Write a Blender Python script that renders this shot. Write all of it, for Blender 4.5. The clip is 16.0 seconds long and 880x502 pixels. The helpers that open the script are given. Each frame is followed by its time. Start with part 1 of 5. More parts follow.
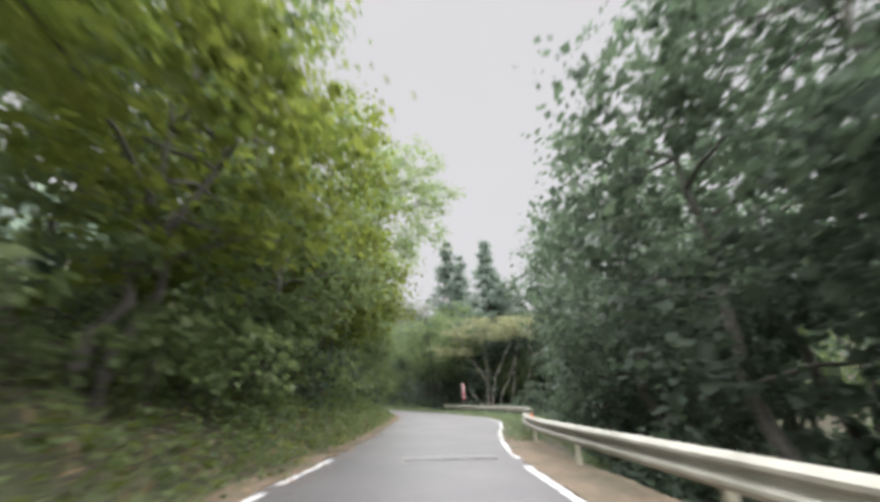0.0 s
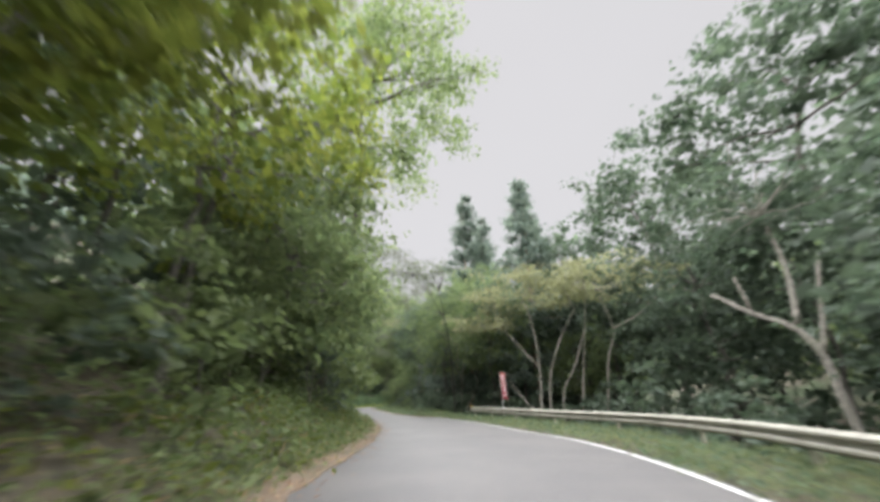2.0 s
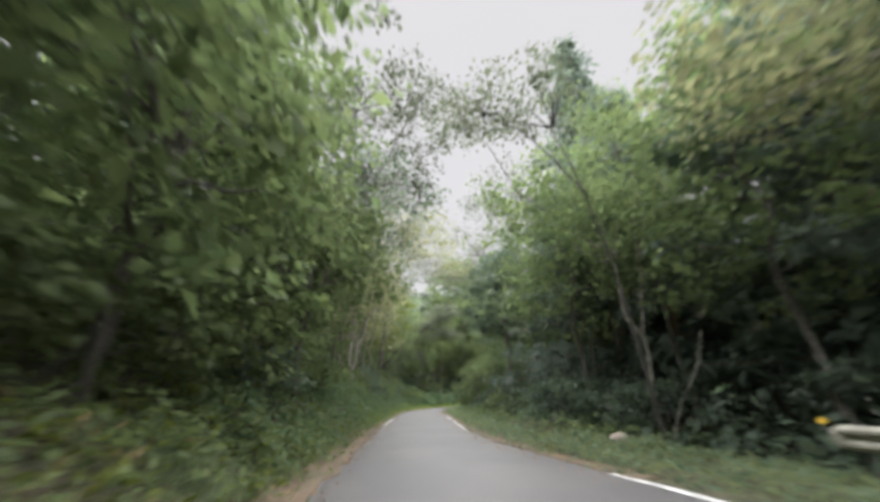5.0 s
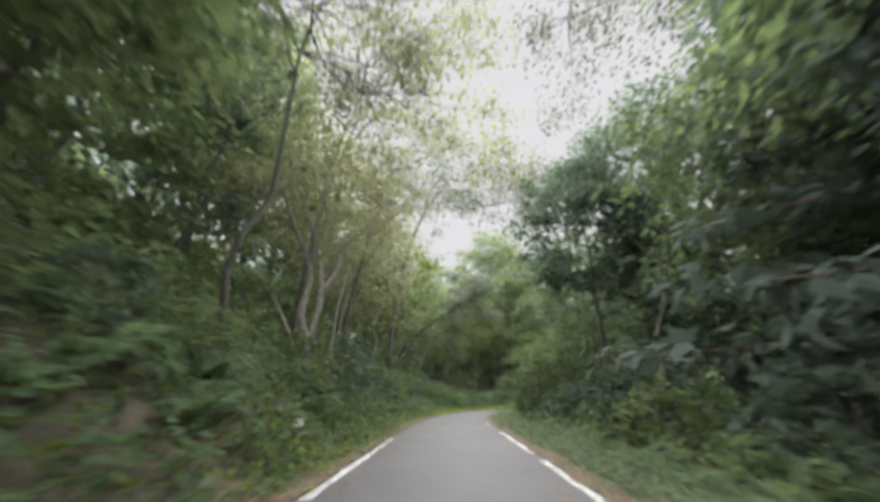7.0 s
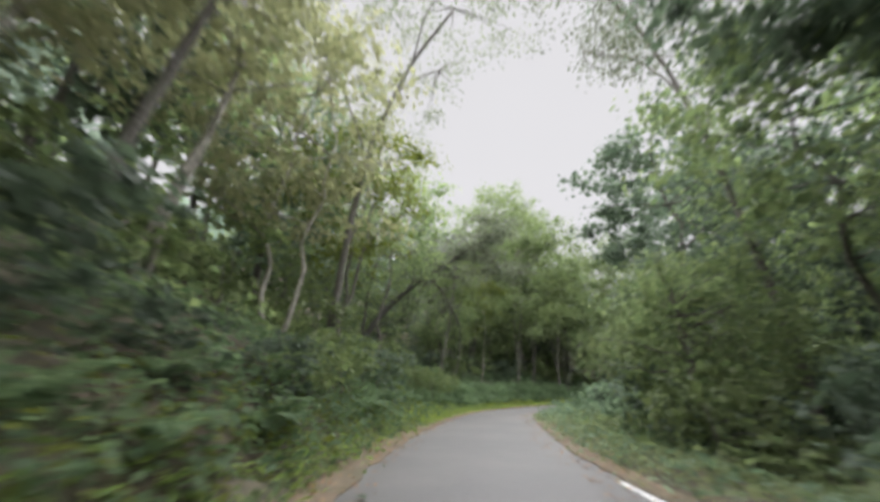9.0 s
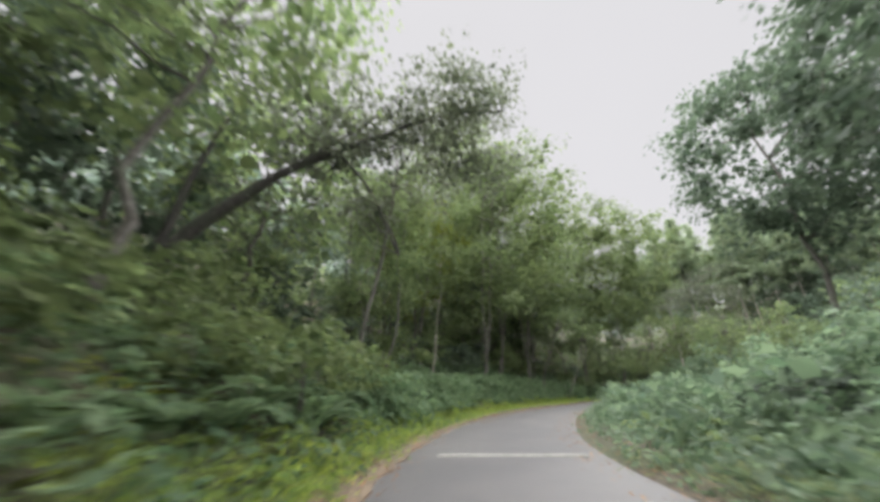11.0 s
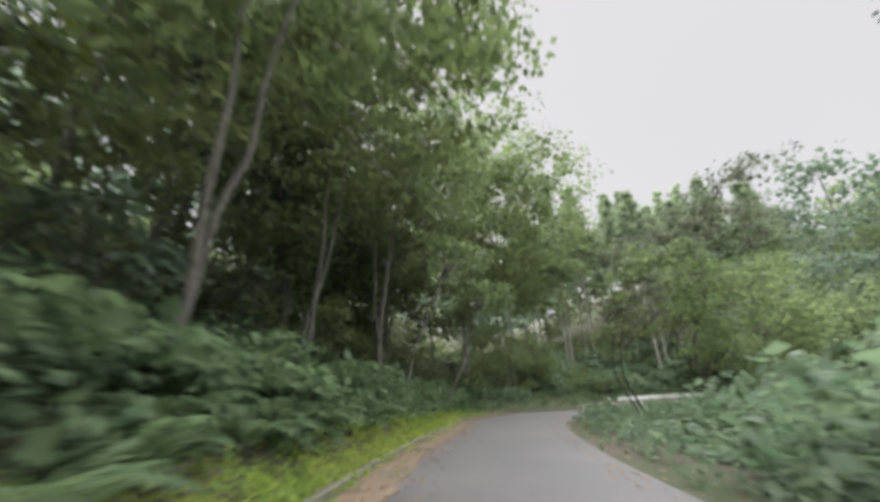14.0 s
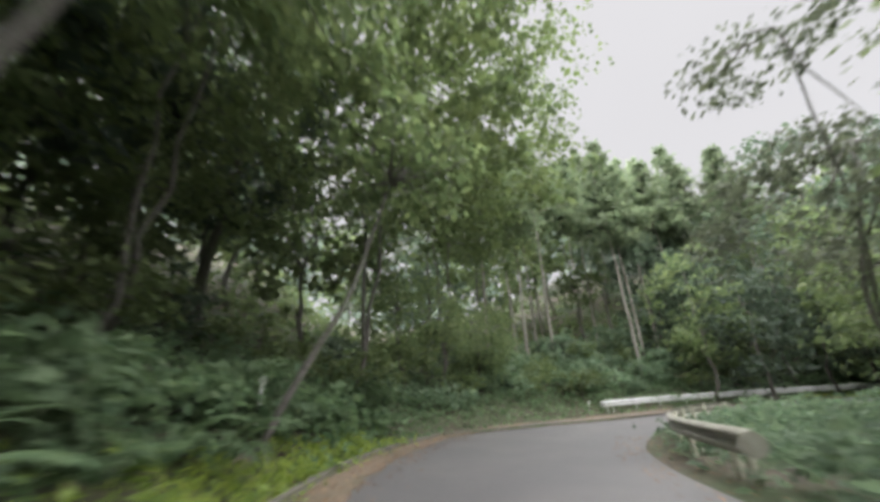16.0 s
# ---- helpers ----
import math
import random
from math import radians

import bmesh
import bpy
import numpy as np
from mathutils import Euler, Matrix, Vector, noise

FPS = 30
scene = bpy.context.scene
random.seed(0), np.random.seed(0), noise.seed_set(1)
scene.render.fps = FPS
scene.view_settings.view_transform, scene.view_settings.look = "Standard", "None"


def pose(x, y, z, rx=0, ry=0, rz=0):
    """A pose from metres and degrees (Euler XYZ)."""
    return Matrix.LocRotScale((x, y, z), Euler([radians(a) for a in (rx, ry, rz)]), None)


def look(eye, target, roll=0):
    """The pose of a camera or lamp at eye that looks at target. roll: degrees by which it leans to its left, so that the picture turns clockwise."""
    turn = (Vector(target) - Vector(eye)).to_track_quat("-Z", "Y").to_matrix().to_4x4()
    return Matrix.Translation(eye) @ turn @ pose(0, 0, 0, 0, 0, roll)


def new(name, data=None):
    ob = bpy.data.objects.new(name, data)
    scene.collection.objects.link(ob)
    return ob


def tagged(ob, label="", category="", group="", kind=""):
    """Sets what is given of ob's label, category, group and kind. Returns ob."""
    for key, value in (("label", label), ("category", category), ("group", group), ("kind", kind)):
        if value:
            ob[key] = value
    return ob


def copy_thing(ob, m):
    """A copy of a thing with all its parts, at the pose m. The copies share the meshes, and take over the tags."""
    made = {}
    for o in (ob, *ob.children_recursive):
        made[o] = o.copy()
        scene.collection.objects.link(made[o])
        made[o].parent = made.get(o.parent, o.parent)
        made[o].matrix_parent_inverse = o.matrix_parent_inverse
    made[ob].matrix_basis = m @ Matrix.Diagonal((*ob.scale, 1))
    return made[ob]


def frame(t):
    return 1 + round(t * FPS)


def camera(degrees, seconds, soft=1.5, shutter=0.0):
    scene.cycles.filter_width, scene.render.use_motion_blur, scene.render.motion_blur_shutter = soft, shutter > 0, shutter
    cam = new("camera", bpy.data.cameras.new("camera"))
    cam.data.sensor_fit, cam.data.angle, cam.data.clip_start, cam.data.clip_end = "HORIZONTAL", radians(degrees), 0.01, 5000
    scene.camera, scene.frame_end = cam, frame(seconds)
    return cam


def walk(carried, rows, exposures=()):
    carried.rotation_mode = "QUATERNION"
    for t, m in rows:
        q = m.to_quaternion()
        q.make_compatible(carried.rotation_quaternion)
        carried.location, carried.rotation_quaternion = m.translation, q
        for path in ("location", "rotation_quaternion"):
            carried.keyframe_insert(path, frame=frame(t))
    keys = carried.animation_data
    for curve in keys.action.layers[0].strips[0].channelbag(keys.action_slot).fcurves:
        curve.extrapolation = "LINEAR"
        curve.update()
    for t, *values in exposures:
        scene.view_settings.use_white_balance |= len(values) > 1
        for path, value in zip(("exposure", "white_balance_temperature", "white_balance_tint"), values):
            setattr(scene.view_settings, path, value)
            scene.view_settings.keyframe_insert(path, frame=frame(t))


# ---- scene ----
cam = camera(101.5, 16.0, 3.7, 0.6)
PATH = [
    (0, (0.000, 0.000, 1.200), (0.058, 1.845, 1.969), -0.34),
    (0.5, (0.087, 4.196, 1.200), (0.132, 6.043, 1.966), -0.52),
    (1, (0.143, 8.371, 1.200), (0.171, 10.219, 1.964), -0.57),
    (1.5, (0.149, 12.523, 1.200), (0.157, 14.366, 1.975), -0.57),
    (2, (0.094, 16.630, 1.200), (0.067, 18.476, 1.968), -0.40),
    (2.5, (-0.060, 20.657, 1.200), (-0.139, 22.503, 1.965), 0.43),
    (3, (-0.288, 24.620, 1.200), (-0.410, 26.467, 1.956), 0.78),
    (3.2, (-0.407, 26.191, 1.200), (-0.546, 28.039, 1.954), 0.99),
    (5.3, (-3.096, 41.570, 1.200), (-3.544, 43.364, 1.961), -0.97),
    (5.5, (-3.476, 42.972, 1.200), (-3.942, 44.763, 1.958), -0.94),
    (6, (-4.454, 46.534, 1.200), (-4.950, 48.317, 1.959), -1.02),
    (6.5, (-5.513, 50.140, 1.200), (-6.037, 51.915, 1.958), -0.82),
    (7, (-6.655, 53.811, 1.200), (-7.212, 55.573, 1.964), -0.04),
    (7.5, (-7.887, 57.573, 1.200), (-8.465, 59.332, 1.954), 0.43),
    (8, (-9.203, 61.209, 1.200), (-9.766, 62.978, 1.943), 0.44),
    (8.5, (-10.387, 64.949, 1.200), (-10.935, 66.724, 1.940), 0.14),
    (9, (-11.583, 68.720, 1.200), (-12.106, 70.504, 1.937), 0.20),
    (9.2, (-12.037, 70.226, 1.200), (-12.546, 72.017, 1.932), 0.03),
    (11.3, (-15.018, 86.232, 1.200), (-15.174, 88.086, 1.935), -1.05),
    (11.5, (-14.892, 87.760, 1.200), (-14.995, 89.618, 1.934), -1.27),
    (12, (-14.948, 91.597, 1.200), (-14.922, 93.459, 1.928), -1.67),
    (12.5, (-14.799, 95.396, 1.200), (-14.659, 97.252, 1.933), -1.89),
    (13, (-14.391, 99.149, 1.200), (-14.114, 100.979, 1.957), -2.19),
    (13.5, (-13.754, 102.874, 1.200), (-13.352, 104.683, 1.952), -1.98),
    (14, (-12.853, 106.569, 1.200), (-12.328, 108.344, 1.956), -1.41),
    (14.5, (-11.640, 110.227, 1.200), (-11.011, 111.968, 1.957), -1.27),
    (15, (-10.220, 113.815, 1.200), (-9.497, 115.518, 1.959), -1.32),
    (15.5, (-8.607, 117.306, 1.200), (-7.798, 118.968, 1.963), -1.70),
    (16, (-6.873, 120.657, 1.200), (-5.971, 122.268, 1.970), -2.20),
]
walk(cam, [(t, look(eye, target, roll)) for t, eye, target, roll in PATH],
     [(0.0, 2.05), (3.0, 2.07), (5.5, 2.15), (9.0, 2.15), (11.5, 2.13), (16.0, 2.18)])

# ---- world, sun ----
SUN_EL, SUN_AZ = radians(79), radians(337)
world = bpy.data.worlds.new("overcast_sky")
scene.world = world
world.use_nodes = True
wt = world.node_tree
bg = wt.nodes["Background"]
sky = wt.nodes.new("ShaderNodeTexSky")
sky.sky_type, sky.sun_disc = "NISHITA", False
sky.sun_elevation, sky.sun_rotation = SUN_EL, SUN_AZ
cloud = wt.nodes.new("ShaderNodeTexNoise")
cloud.inputs["Scale"].default_value, cloud.inputs["Detail"].default_value = 1.6, 3
cmap = wt.nodes.new("ShaderNodeMapRange")
cmap.inputs["To Min"].default_value, cmap.inputs["To Max"].default_value = 7.4, 8.2
wt.links.new(cloud.outputs["Fac"], cmap.inputs["Value"])
mixs = wt.nodes.new("ShaderNodeMix")
mixs.data_type = "RGBA"
mixs.inputs["Factor"].default_value = 0.94
tint = wt.nodes.new("ShaderNodeVectorMath")
tint.operation = "MULTIPLY"
tint.inputs[1].default_value = (1.0, 0.985, 1.005)
wt.links.new(cmap.outputs["Result"], tint.inputs[0])
wt.links.new(sky.outputs["Color"], mixs.inputs[6])
wt.links.new(tint.outputs["Vector"], mixs.inputs[7])
wt.links.new(mixs.outputs[2], bg.inputs["Color"])
bg.inputs["Strength"].default_value = 0.0234
sun = new("sun", bpy.data.lights.new("sun", "SUN"))
sun.data.energy, sun.data.angle, sun.data.color = 5.0, radians(140), (0.97, 0.97, 1.0)
sun.matrix_world = look((-6, 14, 80), (0, 0, 0))


# ---- materials ----
def material(name):
    m = bpy.data.materials.new(name)
    m.use_nodes = True
    return m, m.node_tree.nodes, m.node_tree.links, m.node_tree.nodes["Principled BSDF"]


def noise_node(ns, ls, scale, detail=4.0, rough=0.6, coords="Object"):
    tc, n = ns.new("ShaderNodeTexCoord"), ns.new("ShaderNodeTexNoise")
    n.inputs["Scale"].default_value, n.inputs["Detail"].default_value = scale, detail
    n.inputs["Roughness"].default_value = rough
    ls.new(tc.outputs[coords], n.inputs["Vector"])
    return n.outputs["Fac"]


def ramp(ns, ls, fac, stops):
    r = ns.new("ShaderNodeValToRGB")
    while len(r.color_ramp.elements) < len(stops):
        r.color_ramp.elements.new(0.5)
    for e, (p, c) in zip(r.color_ramp.elements, stops):
        e.position, e.color = p, (*c, 1)
    ls.new(fac, r.inputs["Fac"])
    return r.outputs["Color"]


def mixed(ns, ls, fac, a, b, blend="MIX"):
    m = ns.new("ShaderNodeMix")
    m.data_type, m.blend_type = "RGBA", blend
    for sock, v in ((m.inputs["Factor"], fac), (m.inputs[6], a), (m.inputs[7], b)):
        if isinstance(v, (int, float)):
            sock.default_value = v
        elif isinstance(v, tuple):
            sock.default_value = (*v, 1)
        else:
            ls.new(v, sock)
    return m.outputs[2]


def bumped(ns, ls, bsdf, height, strength=0.4, distance=0.02):
    b = ns.new("ShaderNodeBump")
    b.inputs["Strength"].default_value, b.inputs["Distance"].default_value = strength, distance
    ls.new(height, b.inputs["Height"])
    ls.new(b.outputs["Normal"], bsdf.inputs["Normal"])


def surface(name, stops, scale, big=None, rough=0.9, bump=0.4, dist=0.02, metal=0.0):
    """Two-scale noise paint: stops over fine grain, and a broad mottling."""
    m, ns, ls, b = material(name)
    fine = noise_node(ns, ls, scale, 6, 0.7)
    col = ramp(ns, ls, fine, stops)
    if big:
        bs, colour, lo, hi = big
        broad = ns.new("ShaderNodeMapRange")
        broad.inputs["From Min"].default_value, broad.inputs["From Max"].default_value = lo, hi
        ls.new(noise_node(ns, ls, bs, 3), broad.inputs["Value"])
        col = mixed(ns, ls, broad.outputs["Result"], col, colour)
    ls.new(col, b.inputs["Base Color"])
    b.inputs["Roughness"].default_value, b.inputs["Metallic"].default_value = rough, metal
    if bump:
        bumped(ns, ls, b, fine, bump, dist)
    return m


def leafage(name, dark, light, glow=0.35, gloss=0.03, rough=0.55):
    """Leaves: varied leaf by leaf and tree by tree, partly translucent, with a faint waxy gloss."""
    m, ns, ls, b = material(name)
    geo, info = ns.new("ShaderNodeNewGeometry"), ns.new("ShaderNodeObjectInfo")
    col = mixed(ns, ls, geo.outputs["Random Per Island"], dark, light)
    hue = ns.new("ShaderNodeHueSaturation")
    rng = ns.new("ShaderNodeMapRange")
    rng.inputs["To Min"].default_value, rng.inputs["To Max"].default_value = 0.75, 1.25
    ls.new(info.outputs["Random"], rng.inputs["Value"])
    ls.new(rng.outputs["Result"], hue.inputs["Value"])
    patch = ns.new("ShaderNodeMapRange")
    patch.inputs["To Min"].default_value, patch.inputs["To Max"].default_value = 0.468, 0.522
    ls.new(noise_node(ns, ls, 0.35, 2), patch.inputs["Value"])
    ls.new(patch.outputs["Result"], hue.inputs["Hue"])
    ls.new(col, hue.inputs["Color"])
    b.inputs["Roughness"].default_value = rough
    b.inputs["Specular IOR Level"].default_value = gloss * 5
    ls.new(hue.outputs["Color"], b.inputs["Base Color"])
    tr, mx = ns.new("ShaderNodeBsdfTranslucent"), ns.new("ShaderNodeMixShader")
    bright = ns.new("ShaderNodeVectorMath")
    bright.operation = "MULTIPLY"
    bright.inputs[1].default_value = (1.42, 1.46, 1.25)
    ls.new(hue.outputs["Color"], bright.inputs[0])
    ls.new(bright.outputs["Vector"], tr.inputs["Color"])
    mx.inputs["Fac"].default_value = glow
    ls.new(b.outputs["BSDF"], mx.inputs[1])
    ls.new(tr.outputs["BSDF"], mx.inputs[2])
    ls.new(mx.outputs["Shader"], ns["Material Output"].inputs["Surface"])
    return m


M_BRIGHT = leafage("leaf_yellow_green", (0.070, 0.098, 0.022), (0.152, 0.176, 0.040), 0.54)
M_MID = leafage("leaf_mid_green", (0.080, 0.114, 0.058), (0.152, 0.190, 0.092), 0.54)
M_DARK = leafage("leaf_evergreen", (0.049, 0.071, 0.052), (0.090, 0.119, 0.085), 0.46, 0.04)
# Darker green: shade of backlit crowns and overhung bank is put into the colour.
M_DEEP = leafage("leaf_shaded_green", (0.070, 0.098, 0.046), (0.134, 0.170, 0.076), 0.48)
M_OLIVE = leafage("leaf_olive", (0.138, 0.148, 0.088), (0.238, 0.240, 0.142), 0.48)
# Overhead leaves coloured dark grey-green to imitate backlit silhouettes against the sky.
M_CANOPY = leafage("leaf_backlit_canopy", (0.062, 0.074, 0.054), (0.122, 0.136, 0.096), 0.38)
M_CEDAR = leafage("leaf_cedar", (0.088, 0.118, 0.104), (0.158, 0.192, 0.166), 0.42, 0.04, 0.7)
# Paler, greyer than M_CEDAR: haze over the plantation is mixed into the leaf colour.
M_CYPRESS = leafage("leaf_hazy_plantation_cedar", (0.104, 0.142, 0.090), (0.194, 0.236, 0.150), 0.48, 0.02, 0.7)
M_FERN = leafage("leaf_fern", (0.066, 0.110, 0.062), (0.128, 0.180, 0.100), 0.48, 0.02)
M_WEED = leafage("leaf_weed", (0.088, 0.138, 0.090), (0.174, 0.232, 0.154), 0.50)
M_VERGE = leafage("leaf_verge_weed", (0.105, 0.168, 0.046), (0.210, 0.280, 0.084), 0.50)
M_YELLOW = leafage("leaf_sunny_grass", (0.165, 0.245, 0.042), (0.340, 0.410, 0.090), 0.52)
M_GRASS = leafage("leaf_grass", (0.102, 0.136, 0.068), (0.200, 0.220, 0.114), 0.48)
M_DRY = leafage("leaf_fallen", (0.150, 0.085, 0.045), (0.380, 0.250, 0.140), 0.10, 0.02, 0.9)
M_BARK = surface("bark_grey", [(0.3, (0.045, 0.040, 0.034)), (0.55, (0.105, 0.096, 0.084)), (0.75, (0.200, 0.188, 0.168))], 9, (0.9, (0.10, 0.12, 0.075), 0.5, 0.8), 0.95, 0.8, 0.03)
# M_BARK at half its value, so limbs look silhouetted by colour alone.
M_BARKD = surface("bark_dark", [(0.3, (0.022, 0.020, 0.017)), (0.55, (0.050, 0.046, 0.040)), (0.75, (0.100, 0.094, 0.084))], 9, (0.9, (0.045, 0.056, 0.034), 0.5, 0.8), 0.95, 0.8, 0.03)
M_BARKP = surface("bark_pale", [(0.3, (0.110, 0.100, 0.086)), (0.55, (0.260, 0.240, 0.208)), (0.75, (0.410, 0.385, 0.340))], 7, (0.7, (0.19, 0.19, 0.14), 0.5, 0.85), 0.95, 0.7, 0.03)
M_BARKC = surface("bark_cedar", [(0.3, (0.150, 0.100, 0.070)), (0.55, (0.260, 0.190, 0.140)), (0.75, (0.400, 0.330, 0.260))], 6, (0.6, (0.22, 0.20, 0.16), 0.5, 0.8), 0.95, 0.9, 0.03)
M_STRAW = leafage("leaf_dead_grass", (0.140, 0.105, 0.060), (0.290, 0.225, 0.125), 0.30, 0.02, 0.9)
M_SOIL = surface("forest_floor", [(0.3, (0.030, 0.026, 0.018)), (0.5, (0.062, 0.052, 0.034)), (0.7, (0.115, 0.090, 0.058))], 4.5, (0.22, (0.035, 0.052, 0.018), 0.42, 0.62), 0.97, 0.7, 0.06)
M_ASPH = surface("asphalt", [(0.25, (0.044, 0.042, 0.043)), (0.5, (0.074, 0.070, 0.070)), (0.75, (0.122, 0.116, 0.114))], 34, (0.40, (0.098, 0.092, 0.089), 0.42, 0.66), 0.58, 0.5, 0.006)
M_LITTER = surface("leaf_litter_soil", [(0.25, (0.055, 0.040, 0.028)), (0.5, (0.135, 0.098, 0.066)), (0.75, (0.260, 0.195, 0.135))], 16, (0.8, (0.060, 0.062, 0.036), 0.45, 0.7), 0.97, 0.8, 0.02)
M_CONC = surface("concrete", [(0.3, (0.150, 0.145, 0.130)), (0.55, (0.260, 0.250, 0.230)), (0.8, (0.360, 0.350, 0.325))], 12, (1.2, (0.11, 0.12, 0.085), 0.5, 0.72), 0.93, 0.5, 0.01)
M_KERB = surface("mossy_kerb", [(0.3, (0.060, 0.058, 0.045)), (0.55, (0.120, 0.110, 0.085)), (0.8, (0.200, 0.185, 0.150))], 10, (1.5, (0.07, 0.085, 0.04), 0.45, 0.65), 0.95, 0.6, 0.01)
M_RAIL = surface("rail_cream_and_shaded_white", [(0.3, (0.190, 0.180, 0.145)), (0.55, (0.300, 0.288, 0.240)), (0.8, (0.400, 0.385, 0.330))], 3.0, (0.8, (0.13, 0.13, 0.10), 0.50, 0.78), 0.5, 0.15, 0.004)
M_RAILW = surface("rail_white_paint", [(0.3, (0.330, 0.335, 0.330)), (0.55, (0.460, 0.465, 0.455)), (0.8, (0.540, 0.545, 0.535))], 3.0, (0.7, (0.36, 0.37, 0.34), 0.52, 0.80), 0.5, 0.15, 0.004)
M_POST = surface("post_paint", [(0.3, (0.360, 0.340, 0.260)), (0.6, (0.500, 0.480, 0.390))], 5, (2.0, (0.36, 0.33, 0.24), 0.55, 0.8), 0.6, 0.1, 0.004)
M_STEEL = surface("galvanised_steel", [(0.3, (0.20, 0.20, 0.20)), (0.7, (0.38, 0.38, 0.38))], 20, None, 0.55, 0.2, 0.004, 0.7)
M_PIT = surface("drain_joint_shade", [(0.3, (0.012, 0.012, 0.012)), (0.7, (0.03, 0.028, 0.025))], 8, None, 0.95, 0)
M_RED = surface("faded_red_cloth", [(0.3, (0.260, 0.045, 0.060)), (0.7, (0.380, 0.085, 0.095))], 6, (1.4, (0.40, 0.15, 0.15), 0.5, 0.8), 0.9, 0.3, 0.01)
M_ORANGE = surface("orange_reflector", [(0.3, (0.75, 0.16, 0.05)), (0.7, (0.85, 0.25, 0.08))], 6, None, 0.4, 0)
M_AMBER = surface("amber_reflector", [(0.3, (0.75, 0.48, 0.05)), (0.7, (0.85, 0.58, 0.08))], 6, None, 0.4, 0)
M_WHITE = surface("white_plastic", [(0.3, (0.70, 0.70, 0.68)), (0.7, (0.80, 0.80, 0.78))], 6, (2.0, (0.50, 0.50, 0.45), 0.55, 0.8), 0.5, 0)
M_STONE = surface("field_stone", [(0.3, (0.15, 0.12, 0.10)), (0.6, (0.30, 0.25, 0.21)), (0.8, (0.42, 0.37, 0.32))], 5, (1.0, (0.12, 0.13, 0.08), 0.5, 0.8), 0.95, 0.8, 0.03)
M_TWIG = surface("dead_wood", [(0.3, (0.080, 0.062, 0.048)), (0.7, (0.200, 0.160, 0.125))], 10, None, 0.95, 0.5, 0.01)


def worn_paint():
    """Road paint rubbed through to the asphalt."""
    m, ns, ls, b = material("worn_road_paint")
    wear = ramp(ns, ls, noise_node(ns, ls, 7, 8, 0.75), [(0.40, (0, 0, 0)), (0.52, (1, 1, 1))])
    col = mixed(ns, ls, wear, (0.14, 0.135, 0.14), (0.58, 0.57, 0.56))
    ls.new(col, b.inputs["Base Color"])
    b.inputs["Roughness"].default_value = 0.75
    return m


M_PAINT = worn_paint()


# ---- meshes ----
def mesh_object(name, verts, faces, mat, parent=None, label="", smooth=False):
    me = bpy.data.meshes.new(name)
    me.from_pydata([tuple(v) for v in verts], [], faces)
    me.materials.append(mat)
    if smooth:
        me.shade_smooth()
    me.update()
    ob = new(name, me)
    if parent:
        ob.parent = parent
    if label:
        ob["label"] = label
    return ob


def part(name, bm, mat, parent=None, label=""):
    me = bpy.data.meshes.new(name)
    bm.to_mesh(me)
    bm.free()
    me.materials.append(mat)
    ob = new(name, me)
    if parent:
        ob.parent = parent
    if label:
        ob["label"] = label
    return ob


def thing(name, place, label, category, group="", kind=""):
    ob = new(name)
    ob.empty_display_size = 0.2
    ob.matrix_world = place
    return tagged(ob, label, category, group, kind)


def quads_mesh(name, v, mat, parent=None):
    """v: n x 4 x 3 corners of n folded leaves: two triangles each, hinged on the midrib."""
    n = len(v)
    me = bpy.data.meshes.new(name)
    me.vertices.add(4 * n)
    me.vertices.foreach_set("co", np.ascontiguousarray(v, dtype=np.float32).ravel())
    idx = (np.arange(n)[:, None] * 4 + np.array([0, 1, 2, 0, 2, 3])).ravel().astype(np.int32)
    me.loops.add(6 * n)
    me.loops.foreach_set("vertex_index", idx)
    me.polygons.add(2 * n)
    me.polygons.foreach_set("loop_start", np.arange(0, 6 * n, 3, dtype=np.int32))
    me.materials.append(mat)
    me.update(calc_edges=True)
    ob = new(name, me)
    if parent:
        ob.parent = parent
    return ob


def unit(v):
    return v / np.maximum(np.linalg.norm(v, axis=-1, keepdims=True), 1e-9)


def leaves(rng, centres, length, width=0.5, droop=0.35, outward=None, flat=0.6):
    """Folded leaf blades at the centres: each points outward and droops, its face turned mostly up."""
    n = len(centres)
    d = rng.normal(size=(n, 3))
    d[:, 2] *= 0.5
    if outward is not None:
        d = d * 0.8 + outward
    d = unit(d)
    d[:, 2] -= droop
    d = unit(d)
    up = rng.normal(size=(n, 3)) * (1 - flat)
    up[:, 2] += flat
    side = unit(np.cross(d, up))
    nor = np.cross(side, d)
    L = length * rng.uniform(0.65, 1.35, (n, 1))
    w = L * width * 0.5
    base = centres
    mid = base + d * L * 0.45
    lift = nor * w * 0.35
    return np.stack([base, mid + side * w + lift, base + d * L, mid - side * w + lift], 1)


def tube(points, radii, sides=8):
    """Vertices and faces of a tapered, closed tube along the points."""
    pts = np.array(points, float)
    tang = unit(np.gradient(pts, axis=0))
    ref = np.array([1.0, 0.13, 0.07])
    verts, faces = [], []
    for p, t, r in zip(pts, tang, radii):
        a = unit(np.cross(t, ref))
        b = np.cross(t, a)
        for k in range(sides):
            g = 2 * math.pi * k / sides
            verts.append(p + (a * math.cos(g) + b * math.sin(g)) * r)
    for i in range(len(pts) - 1):
        for k in range(sides):
            q = (k + 1) % sides
            faces.append((i * sides + k, i * sides + q, (i + 1) * sides + q, (i + 1) * sides + k))
    faces.append(tuple(range(sides))[::-1])
    faces.append(tuple((len(pts) - 1) * sides + k for k in range(sides)))
    return verts, faces


